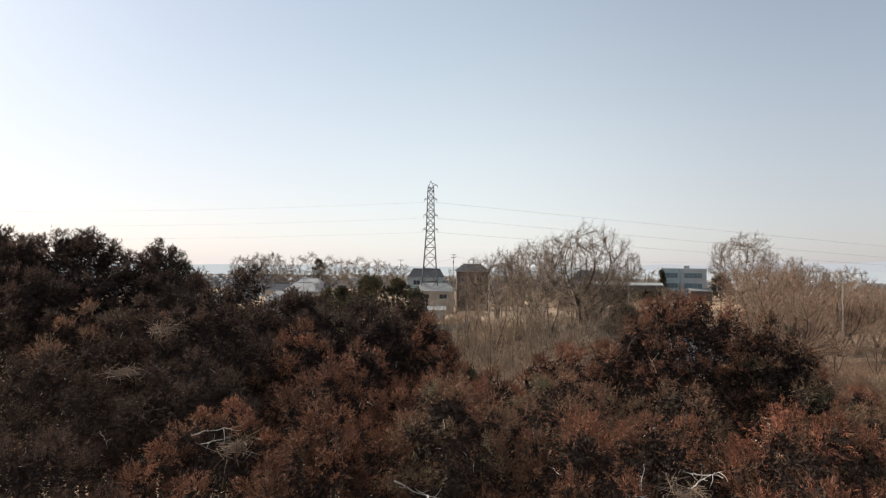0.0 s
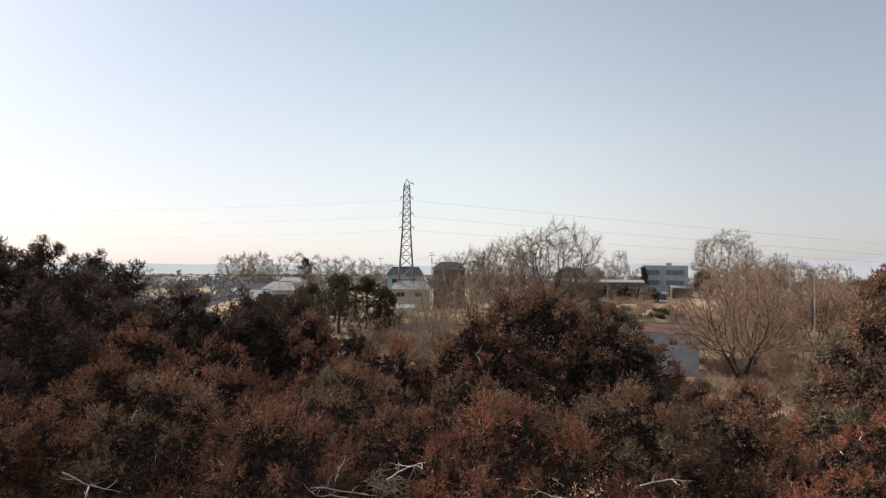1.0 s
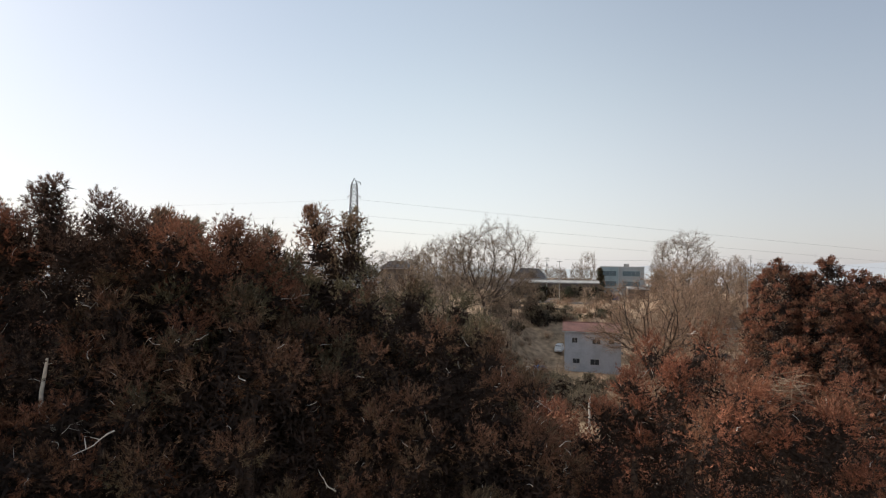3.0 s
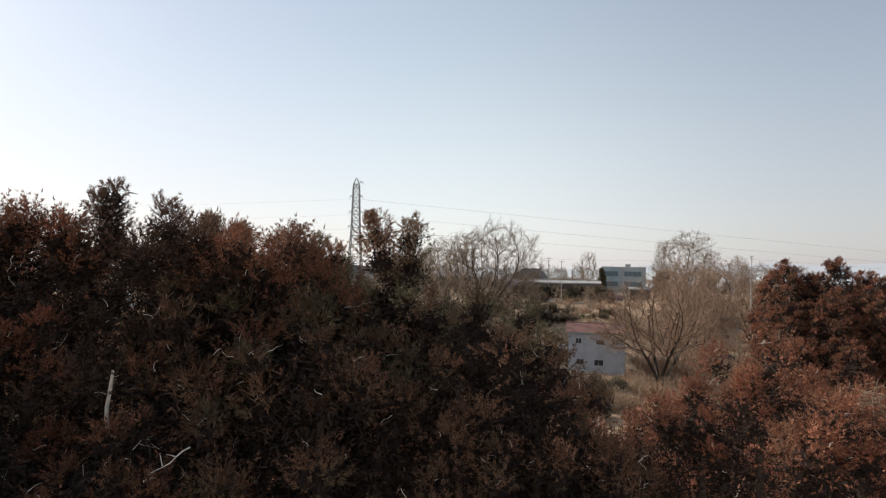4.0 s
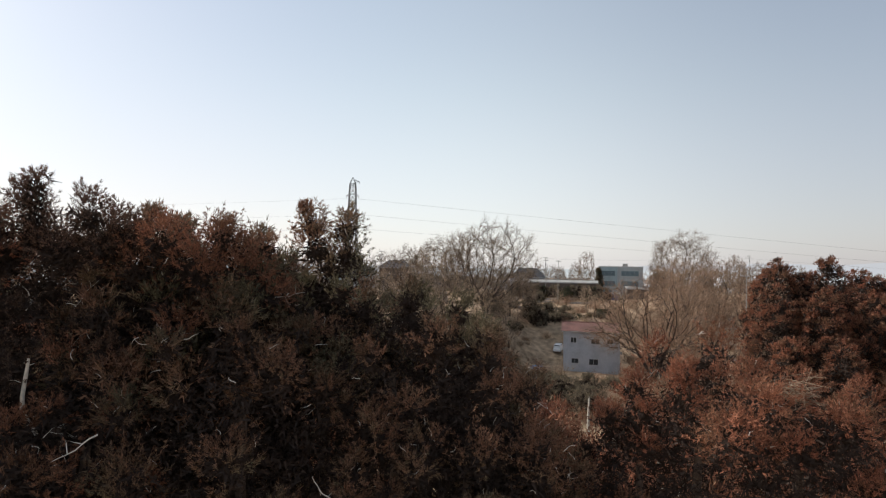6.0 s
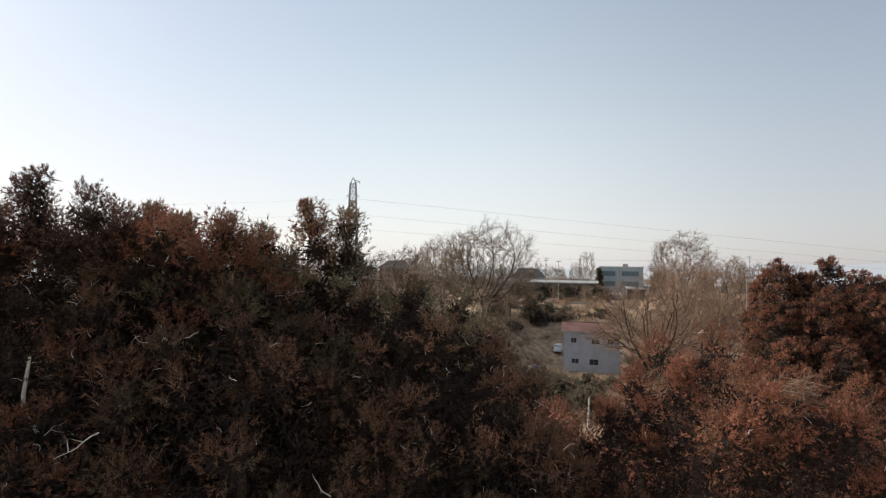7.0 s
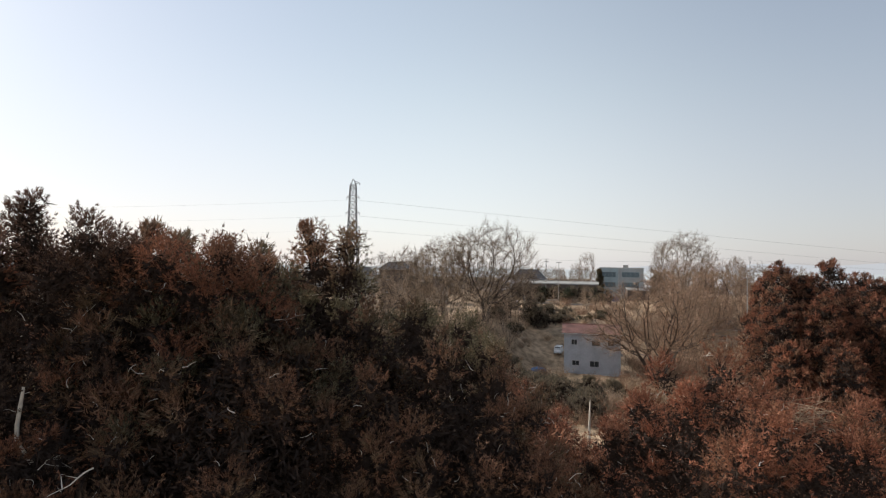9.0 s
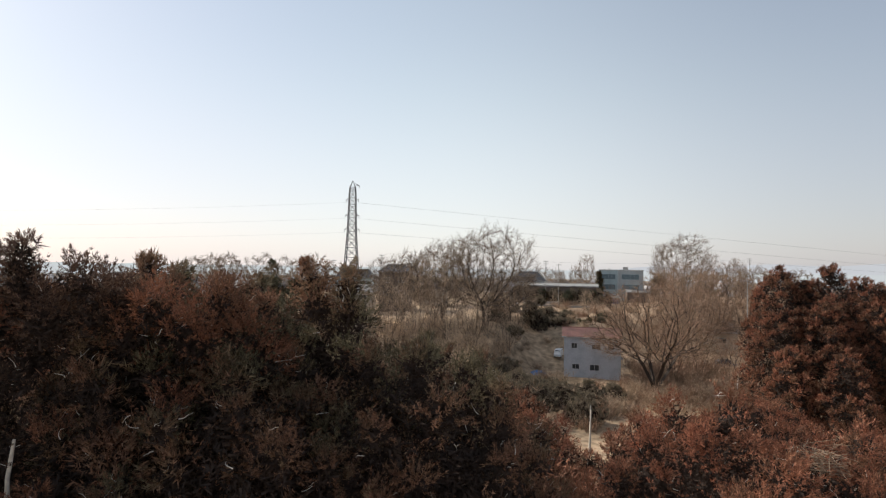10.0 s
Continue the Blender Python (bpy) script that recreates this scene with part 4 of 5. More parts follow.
# the red-roofed house in the valley
red_house = house(49.2, 131.5, 12.1, 7.4, 1.5, 1.4, WHITE_WALL, RED_ROOF, "two-storey white clapboard house with a faded red metal roof", seams=16, turn=-13,
                  windows=[(1.6, -1.3, 1.2, 1.1, 2), (6.0, -1.4, 1.7, 1.0, 2), (1.8, -5.8, 1.5, 1.0, 2), (5.6, -6.0, 1.9, 1.2, 2), (9.4, -1.3, 1.2, 1.0, 2)])
for k in range(30):                                                     # clapboards of the front
    part("clapboard", mesh("clapboard", np.array([(0.02, -0.035, -7.4 + k * 0.29), (12.08, -0.035, -7.4 + k * 0.29), (12.08, -0.004, -7.12 + k * 0.29), (0.02, -0.004, -7.12 + k * 0.29), (0.02, 0.01, -7.4 + k * 0.29), (12.08, 0.01, -7.4 + k * 0.29)]),
                           [np.array([(0, 1, 2, 3), (1, 0, 4, 5)])], WHITE_WALL), red_house)
house(95, 172, 12, 8, -1.2, 2.8, BEIGE_WALL, TILE_ROOF, "grey-roofed house behind leafless trees in the valley", turn=-12, windows=[(2, -4.5, 2, 1.3, 2), (7, -4.5, 2, 1.3, 2)])
# village
house(49.3, 237, 13.7, 9, 11.2, 3.3, WHITE_WALL, TILE_ROOF, "house with a dark tiled hip roof and pale walls", turn=-12, hip=3.5, windows=[(2, 8.2, 2.6, 1.4, 2), (8, 8.2, 2.6, 1.4, 2)])
house(50.2, 228.6, 31.0, 6, 9.6, 0.7, DARK_WALL, PALE_ROOF, "long low dark shed with a pale metal roof", turn=-12, over=0.3)
house(-53.8, 191, 11.1, 9, 7.4, 2.4, BEIGE_WALL, PALE_ROOF, "house with a pale metal hip roof", hip=3.2, windows=[(2, 4.6, 2, 1.3, 2), (6.5, 4.6, 2, 1.3, 2)])
house(-54.0, 172, 10.0, 8, 5.6, 2.4, BEIGE_WALL, PALE_ROOF, "low house with a weathered pale hip roof", hip=2.8, windows=[(2, 2.8, 2, 1.2, 2)])
house(-59.4, 230, 9, 8, 8.6, 1.6, WHITE_WALL, PALE_ROOF, "small pale house behind other roofs", hip=2.0)
house(-67.0, 215, 9, 8, 6.6, 2.0, BEIGE_WALL, TILE_ROOF, "small house with a grey tiled roof", hip=2.0)
house(-13.7, 200, 11.6, 8, 12.2, 2.5, GREY_WALL, TILE_ROOF, "blue-grey house with a tiled gable roof under the pylon", hip=1.6, windows=[(1.5, 9.4, 2.2, 1.4, 2), (7.5, 9.4, 2.2, 1.4, 2)])
house(-10.2, 178, 11.4, 7, 8.6, 2.1, BEIGE_WALL, PALE_ROOF, "pale-roofed house in front of the pylon", hip=2.0, windows=[(1.5, 6.0, 2.4, 1.3, 2), (7.0, 6.0, 2.4, 1.3, 2)])
house(-6.4, 150, 5.0, 4, 4.8, 0.8, WHITE_WALL, PALE_ROOF, "small white shed at the field's edge", over=0.25, windows=[(1.2, 2.9, 1.4, 1.0, 2)])
house(2.2, 185, 9.9, 10, 14.6, 1.9, DARK_WALL, TILE_ROOF, "tall dark timber building with a hipped roof", hip=2.6, windows=[(1.5, 11.0, 1.8, 1.4, 2), (6.2, 11.0, 1.8, 1.4, 2), (1.5, 7.0, 1.8, 1.4, 2), (6.2, 7.0, 1.8, 1.4, 2)])
house(-29.6, 200, 3.0, 4, 10.4, 0.5, BEIGE_WALL, PALE_ROOF, "narrow beige building with stacked dark windows", over=0.15, windows=[(0.7, 8.6, 1.5, 1.2, 1), (0.7, 6.2, 1.5, 1.2, 1)])
house(-119, 252, 22, 10, 0.8, 1.6, BEIGE_WALL, PALE_ROOF, "long pale warehouse at the foot of the hill", over=0.4, windows=[(2 + 4 * k, -3.2, 2.4, 1.3, 2) for k in range(5)])
house(-92, 236, 10, 8, -1.5, 2.0, WHITE_WALL, TILE_ROOF, "white house with a grey roof below the hill", hip=2.0)
house(168, 240, 9, 8, 4.6, 1.6, WHITE_WALL, PALE_ROOF, "small white house at the edge of the leafless thicket", hip=2.0, windows=[(2, 2.2, 2, 1.2, 2)])
house(14, 205, 10, 8, 8.5, 2.2, BEIGE_WALL, TILE_ROOF, "beige house half hidden by leafless trees", hip=2.0, windows=[(2, 6.0, 2, 1.3, 2)])

# the blue-grey office block
block = new("office_building")
block.matrix_basis = pose(83.8, 233, 0, 0, 0, -17)
floor0 = hz(92, 231) - 0.6
part("wall", mesh("wall", *box(0, 7.2, 0, 12, floor0, 15.6), GREY_WALL), block)
part("wall_bay", mesh("wall_bay", *box(7.25, 16.6, -0.5, 12, floor0, 15.6), BAY_WALL), block)
part("parapet", mesh("parapet", *join([box(-0.15, 7.2, -0.15, 12.1, 15.6, 15.95), box(7.2, 16.75, -0.65, 12.1, 15.6, 15.95)]), FRAME), block)
for x0, y0, n, wd in ((1.0, 0, 4, 5.2), (8.6, -0.5, 4, 6.4)):
    for z0 in (12.2, 8.2):
        window(block, x0, z0, wd, 1.9, y0, n, glass=PALE_GLASS, frame_mat=GREY_WALL)
window(block, 1.0, 5.2, 4.2, 1.6, 0, 3, glass=PALE_GLASS, frame_mat=GREY_WALL)
part("rooftop_box", mesh("rooftop_box", *box(9.0, 11.0, 5, 7, 15.6, 17.0), CONCRETE), block, "small concrete rooftop box")
part("downpipe", mesh("downpipe", *tube([(7.1, -0.1, floor0), (7.1, -0.1, 10), (7.1, -0.1, 15.6)], [0.07] * 3, 6), FRAME), block)
tagged(block, "blue-grey flat-roofed office block with bands of windows", "building")
house(93.0, 226.5, 8.0, 4.2, 7.6, 0.7, DARK_WALL, PALE_ROOF, "dark-sided lean-to with a white roof edge", over=0.25, name="shed")
house(76.5, 222, 12.5, 4, 5.5, 0.5, BLUE_WALL, PALE_ROOF, "low violet-blue shed with a white roof edge", over=0.25, name="shed")

# ---- pylon and lines ----
PX, PY, PZ, PT = -6.24, 182.4, hz(-6.24, 182.4), 42.2
pylon = new("transmission_pylon")
pylon.location = (PX, PY, PZ)


def half(z):
    """Half the pylon's width at a world height."""
    return float(np.interp(z, (PZ, 14, 26, 39, 40.2, PT), (3.3, 2.05, 1.28, 0.95, 0.85, 0.05)))


levels = np.r_[PZ, 6.5, 11, 15, 18.5, 21.5, 24.2, 26.6, 28.8, 30.9, 33, 35, 37, 39, 40.2]
for sx, sy in ((1, 1), (1, -1), (-1, 1), (-1, -1)):
    zs = np.r_[levels, PT]
    part("leg", mesh("leg", *tube([(sx * half(z), sy * half(z), z - PZ) for z in zs], np.linspace(0.17, 0.09, len(zs)), 4), STEEL), pylon)
for lo, hi in zip(levels[:-1], levels[1:]):
    a, b = half(lo), half(hi)
    bars = []
    for k in range(4):
        c, q = [(-1, -1), (1, -1), (1, 1), (-1, 1)][k], [(1, -1), (1, 1), (-1, 1), (-1, -1)][k]
        p0, p1 = np.array((c[0] * a, c[1] * a, lo - PZ)), np.array((q[0] * a, q[1] * a, lo - PZ))
        q0, q1 = np.array((c[0] * b, c[1] * b, hi - PZ)), np.array((q[0] * b, q[1] * b, hi - PZ))
        bars += [tube([p0, (p0 + q1) / 2, q1], [0.065] * 3, 4), tube([p1, (p1 + q0) / 2, q0], [0.065] * 3, 4), tube([q0, (q0 + q1) / 2, q1], [0.065] * 3, 4)]
    tagged(part("bracing", mesh("bracing", *join(bars), STEEL), pylon), kind="stuff")
for z, reach in ((36.5, 1.9), (31.6, 2.1), (27.2, 2.3), (40.9, 2.0)):
    for side in (-1, 1):
        if z > 40 and side < 0:
            continue
        p, q = np.array((side * half(z), 0, z - PZ + 0.5)), np.array((side * reach, 0, z - PZ))
        arm = part("crossarm", mesh("crossarm", *join([tube([p, (p + q) / 2, q], [0.09, 0.08, 0.06], 4), tube([p - (0, 0, 0.8), (p + q) / 2 - (0, 0, 0.4), q], [0.09, 0.08, 0.06], 4)]), STEEL), pylon)
        part("insulator", mesh("insulator", *tube([q + (0, 0, -0.02 - 0.1 * k) for k in range(8)], [0.05, 0.11] * 4, 8), WIRE), arm)
tagged(pylon, "tall grey steel lattice pylon carrying power lines", "pylon")


def cable(a, b, sag, rad, label="thin power line strung from the lattice pylon"):
    t = np.linspace(0, 1, 25)[:, None]
    pts = np.array(a) * (1 - t) + np.array(b) * t
    pts[:, 2] -= sag * 4 * t[:, 0] * (1 - t[:, 0])
    return tagged(new("power_line", mesh("power_line", *tube(pts, [rad] * 25, 4), WIRE)), label, "cable", "power lines")


for z, zr, zl, reach in ((36.4, 12.0, 38.0, 1.9), (31.5, 9.5, 33.0, 2.1), (27.1, 9.0, 28.6, 2.3)):
    cable((PX + reach, PY, z - 0.9), (330, 222.6, zr), 0.5, 0.022)
    cable((PX - reach, PY, z - 0.9), (-330, 225, zl), 4.0, 0.013)


def utility_pole(x, y, top, arms=2, rad=0.13, lean=0.0, label="concrete utility pole with crossarms and insulators"):
    p = new("utility_pole")
    foot = hz(x, y) - 0.4
    p.location = (x, y, foot)
    h = top - foot
    part("pole", mesh("pole", *tube([(lean * k, 0, h * k) for k in np.linspace(0, 1, 5)], np.linspace(rad, rad * 0.65, 5), 8), CONCRETE, True), p)
    for k in range(arms):
        z = h - 0.35 - 0.9 * k
        arm = part("crossarm", mesh("crossarm", *box(lean - 0.9, lean + 0.9, -0.16, -0.06, z, z + 0.12), STEEL), p)
        for o in (-0.8, -0.3, 0.3, 0.8):
            part("insulator", mesh("insulator", *tube([(lean + o, -0.11, z + 0.12), (lean + o, -0.11, z + 0.2), (lean + o, -0.11, z + 0.3)], [0.04, 0.07, 0.04], 6), FRAME), arm)
    if arms > 1:
        part("transformer", mesh("transformer", *tube([(lean * 0.8, -0.35, h - 3.2), (lean * 0.8, -0.35, h - 3.1), (lean * 0.8, -0.35, h - 2.4), (lean * 0.8, -0.35, h - 2.3)], [0.1, 0.22, 0.22, 0.1], 10), STEEL), p)
    return tagged(p, label, "pole", "utility poles")


for x, y, top, arms in [(60.5, 220, 18.9, 2), (168.3, 281, 22.2, 2), (48.3, 190, 13.3, 1), (62.3, 205, 17.6, 1), (-17.7, 215, 18.0, 1), (1.3, 200, 19.9, 2), (-44.6, 180, 11.7, 1), (99.4, 150, 13.9, 1), (-101, 246, 4.5, 1), (-93, 248, 5.2, 1)]:
    utility_pole(x, y, top, arms)
utility_pole(43.4, 85, -3.1, 0, 0.12, label="short bare concrete post on the valley floor")
for a, b in (((60.5, 220, 18.4), (168.3, 281, 21.7)), ((48.3, 190, 12.8), (60.5, 220, 17.6)), ((1.3, 200, 19.3), (48.3, 190, 12.6)), ((-44.6, 180, 11.3), (1.3, 200, 18.4))):
    cable(a, b, 1.2, 0.02, "thin cable strung between utility poles")


# ---- cars, walls, road ----
def car(x, y, turn, mat, label, van=False):
    """A small parked car: rounded body and cabin, glass, four wheels."""
    c = new("car")
    c.matrix_basis = pose(x, y, hz(x, y) + 0.02, 0, 0, turn)
    ln, wd, ht = (4.4, 1.75, 1.95) if van else (4.0, 1.65, 1.45)
    bm = bmesh.new()
    prof = [(-ln / 2, 0.32), (-ln / 2, 0.85), (-ln / 2 + 0.3, 0.95), (-ln / 2 + (0.5 if van else 1.0), ht - 0.05), (-ln / 2 + 1.3, ht), (ln / 2 - 0.7, ht), (ln / 2 - 0.1, 0.95), (ln / 2, 0.8), (ln / 2, 0.32)]
    rows = [[bm.verts.new((px, side * (wd / 2 - (0.14 if pz > 1.0 else 0.0)), pz)) for px, pz in prof] for side in (-1, 1)]
    for k in range(len(prof)):
        j = (k + 1) % len(prof)
        bm.faces.new((rows[0][k], rows[0][j], rows[1][j], rows[1][k]))
    bm.faces.new(rows[0][::-1]), bm.faces.new(rows[1])
    bmesh.ops.recalc_face_normals(bm, faces=bm.faces)
    bmesh.ops.bevel(bm, geom=bm.edges[:], offset=0.05, segments=2, affect="EDGES")
    me = bpy.data.meshes.new("body")
    bm.to_mesh(me), bm.free()
    me.materials.append(mat)
    part("body", me, c)
    for side in (-1, 1):
        y0 = side * (wd / 2 - 0.13)
        part("side_glass", mesh("side_glass", *box(-ln / 2 + 1.25, ln / 2 - 0.85, min(y0, y0 + side * 0.03), max(y0, y0 + side * 0.03), 1.0, ht - 0.14), GLASS), c)
        for wx in (-ln / 2 + 0.75, ln / 2 - 0.75):
            wheel = part("wheel", mesh("wheel", *tube([(wx, side * (wd / 2 - 0.2), 0.3), (wx, side * (wd / 2 - 0.18), 0.3), (wx, side * (wd / 2 - 0.02), 0.3), (wx, side * wd / 2, 0.3)], [0.05, 0.3, 0.3, 0.2], 14), RUBBER), c)
            part("rim", mesh("rim", *tube([(wx, side * (wd / 2 - 0.01), 0.3), (wx, side * (wd / 2 + 0.012), 0.3), (wx, side * (wd / 2 + 0.02), 0.3)], [0.18, 0.17, 0.02], 12), FRAME), wheel)
    part("windscreen", mesh("windscreen", np.array([(-ln / 2 + (0.34 if van else 0.45), -wd / 2 + 0.25, 1.0), (-ln / 2 + (0.34 if van else 0.45), wd / 2 - 0.25, 1.0), (-ln / 2 + (0.46 if van else 0.92), wd / 2 - 0.25, ht - 0.2), (-ln / 2 + (0.46 if van else 0.92), -wd / 2 + 0.25, ht - 0.2)]), np.array([(0, 1, 2, 3)]), GLASS), c)
    return tagged(c, label, "car", "parked cars")


car(51.0, 146.5, 70, CARWHITE, "white van parked on the dirt beside the red-roofed house", True)
car(46.9, 209, 20, CARWHITE, "white car parked at the field's edge")
car(94.5, 152.5, 0, CARDARK, "dark car on the valley road")
car(4.6, 146.5, 60, CARWHITE, "white car parked among leafless trees")

rx = np.linspace(60, 150, 46)
rv = np.concatenate([np.c_[rx, 151 + 0.05 * (rx - 60) + o, [hz(q, 151 + 0.05 * (q - 60) + o) + 0.05 for q in rx]] for o in (-2.2, 2.2)])
k = np.arange(45)
road_quads = np.stack([k, k + 1, k + 47, k + 46], -1)
tagged(new("road", mesh("road", rv, road_quads, ROAD)), "narrow grey asphalt road across the valley", "road", kind="structure")
wall_v, wall_f = join([box(-6 + 1.5 * i, -4.52 + 1.5 * i, 140, 140.25, hz(-5 + 1.5 * i, 140) - 0.4, 2.0) for i in range(7)])
tagged(new("wall_garden", mesh("wall_garden", wall_v, wall_f, CONCRETE)), "pale low concrete block wall at the field's edge", "wall", kind="structure")

for a0, b0, y0, top in ((34, 62, 186, 0.7), (40, 74, 203, 0.6), (52, 70, 214, 0.8)):
    n = int((b0 - a0) / 2)
    wall_v, wall_f = join([box(a0 + 2 * i, a0 + 2 * i + 1.97, y0 + 0.1 * i, y0 + 0.1 * i + 0.3, hz(a0 + 2 * i, y0) - 0.5, hz(a0 + 2 * i + 1, y0 + 0.1 * i) + top) for i in range(n)])
    tagged(new("wall_terrace", mesh("wall_terrace", wall_v, wall_f, CONCRETE)), "low weathered concrete terrace wall across dry grass", "wall", kind="structure")
bm = bmesh.new()
bmesh.ops.create_icosphere(bm, subdivisions=3, radius=1)
for v in bm.verts:
    v.co = Vector((v.co.x * 1.9, v.co.y * 1.3, max(0.0, v.co.z) * 1.0)) * (1 + 0.14 * noise.noise(v.co * 2.3))
me = bpy.data.meshes.new("tarpaulin")
bm.to_mesh(me), bm.free()
me.materials.append(TARP)
heap = tagged(new("tarpaulin_heap", me), "blue tarpaulin thrown over a heap beside the house", "tarpaulin")
heap.location = (44.0, 134.5, hz(44, 134.5) - 0.05)


# ---- shrubs ----
def evergreen(seed, x, y, top, radius, mat=None, label="", lobes=40, **leaf):
    """A broad evergreen bush or tree, leafy nearly to the ground."""
    r = np.random.default_rng(seed)
    foot = hz(x, y)
    b = new("evergreen_bush")
    b.location = (x, y, foot - 0.2)
    h = top - foot + 0.2
    c, q = crown_lobes(r, 0.1 * h, h, radius, lobes, blunt=0.5)
    part("trunk", trunk_mesh(r, 0, h * 0.8, 0.03 * h), b)
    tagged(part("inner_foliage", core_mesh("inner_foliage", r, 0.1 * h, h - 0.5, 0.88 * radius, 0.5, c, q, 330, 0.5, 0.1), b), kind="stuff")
    opts = dict(plumes=5.0, tufts=5, blades=6, plume=0.9, length=0.42, width=0.09, up=0.3)
    opts.update(leaf)
    tagged(part("crown", crown_mesh("crown", r, c, q, mat or DARKGREEN, **opts), b), kind="stuff")
    return tagged(b, label, "bush", "evergreen bushes")


evergreen(301, -19.5, 141, 13.2, 6.0, label="broad grey-green evergreen tree among leafless branches", lobes=70)
evergreen(302, -13.0, 142, 12.4, 4.5, label="grey-green evergreen tree beside a darker one", lobes=60)
evergreen(303, -8.2, 139, 10.4, 3.6, label="dark rounded evergreen tree below the pylon", lobes=60)
evergreen(304, 46.0, 160, 8.0, 3.2, mat=SHRUB, label="dark rounded evergreen bush on the dry terrace", lobes=70, plumes=9.0, plume=0.6, length=0.28, width=0.05)
evergreen(305, 53.5, 175, 4.6, 2.6, mat=SHRUB, plumes=9.0, plume=0.6, length=0.28, width=0.05, label="low dark evergreen bush on the dry terrace")
evergreen(306, 58.5, 174, 3.6, 2.4, mat=SHRUB, plumes=9.0, plume=0.6, length=0.28, width=0.05, label="low dark evergreen bush on the dry terrace")
evergreen(307, 73.6, 227, 8.0, 2.2, label="clipped dark evergreen bush by the office block")
evergreen(308, 77.4, 222, 5.6, 1.8, label="clipped dark evergreen bush by the office block")
evergreen(309, 83.0, 229.5, 14.6, 1.5, label="column of dark ivy beside the office block")
evergreen(310, 69.0, 226, 7.0, 2.0, label="clipped dark evergreen bush by the office block")
evergreen(314, 108, 234, 13.6, 4.5, mat=SHRUB, label="olive-brown bushy tree under a bare crown", lobes=60)
evergreen(311, -68.0, 311, 18.3, 4.6, label="dark conical evergreen behind the village roofs", lobes=60)
evergreen(312, -40.0, 186, 6.5, 3.5, label="dark evergreen hedge tree beside pale roofs")
for i, (x, y, top, rad) in enumerate([(-28, 150, 10.0, 4.2), (-34, 165, 9.0, 4.0), (-24, 161, 10.0, 3.6), (-42, 158, 7.5, 4.0), (-30, 176, 7.8, 3.6)]):
    evergreen(360 + i, x, y, top, rad, label="grey-green evergreen tree below the village roofs", lobes=50)
for i, (x, y, top, rad) in enumerate([(62, 166, -0.5, 2.4), (67, 171, 1.5, 2.2), (71, 176, 2.0, 2.6), (44, 186, 5.0, 2.0), (38, 190, 5.5, 2.4), (56, 205, 6.0, 2.0), (66, 212, 6.4, 2.2), (79, 214, 6.0, 2.0), (40, 150, 0.5, 2.4), (36, 156, 4.5, 2.6)]):
    evergreen(370 + i, x, y, top, rad, mat=SHRUB if i % 2 else DARKGREEN, label="scrubby dark bush on the dry terraces", lobes=26)
for i in range(15):
    x = 49.5 + 2.3 * i + 0.5 * math.sin(5 * i)
    evergreen(390 + i, x, 222.5 - 0.2 * (x - 50) + math.sin(3 * i), 8.0 + 0.6 * math.sin(2.1 * i), 1.8, mat=SHRUB if i % 4 else DARKGREEN, label="brown hedge bush in front of the long shed", lobes=18)
for i, (x, y, top, rad) in enumerate([(49.5, 161, 3.2, 2.6), (53.5, 163, 2.6, 2.6), (56.5, 165, 2.0, 2.4), (47.5, 158, 4.6, 2.6)]):
    evergreen(410 + i, x, y, top, rad, mat=SHRUB, label="dark low scrub trailing from the rounded bush", lobes=34, plumes=9.0, plume=0.6, length=0.28, width=0.05)
evergreen(313, -37.0, 150, 7.5, 4.0, label="dark evergreen tree below the village")
for i, (x, y, top, rad) in enumerate([(38, 104, -3.5, 4.5), (44, 108, -4.5, 4.0), (33, 100, -2.5, 4.0), (50, 112, -5.0, 3.5), (36, 112, -3.0, 4.0), (46, 100, -5.5, 3.5), (55, 114, -6.0, 2.5), (40, 117, -5.2, 3.5), (34, 124, -3.6, 3.5), (44, 119, -6.2, 3.0), (36, 130, -3.8, 3.2), (31, 128, -2.4, 3.6), (42, 110, -5.0, 3.4), (48, 106, -5.8, 3.2)]):
    evergreen(320 + i, x, y, top, rad, mat=SHRUB, label="dark olive-brown shrub on the valley floor", plumes=8.0, plume=0.6, length=0.3, width=0.05)
for i, (x, y, top, rad) in enumerate([(-45, 62, 8.0, 4.5), (-38, 66, 9.0, 4.5), (-52, 58, 10.0, 5.0), (-32, 68, 9.5, 4.0), (-60, 70, 9.0, 5.0), (-24, 64, 8.5, 4.0), (-17, 60, 7.5, 4.0), (-46, 80, 7.5, 5.0), (-66, 84, 8.5, 5.5), (-30, 86, 5.5, 4.5), (-22, 78, 7.5, 4.5), (-12, 76, 5.5, 4.2), (-5, 80, 3.0, 4.0), (-16, 90, 5.0, 4.5), (-26, 100, 5.5, 5.0), (-8, 96, 3.0, 4.2), (-38, 104, 5.0, 5.0), (-18, 110, 5.0, 4.5), (-48, 100, 5.5, 5.0), (2, 90, 0.5, 3.6), (-60, 108, 5.0, 5.5), (-30, 120, 5.0, 4.5), (10, 84, -1.0, 3.4), (-44, 124, 4.5, 5.0), (-74, 100, 6.0, 5.5)]):
    evergreen(340 + i, x, y, top, rad, mat=DARKGREEN if i % 2 else SHRUB, label="dark evergreen tree on the wooded slope", lobes=60)


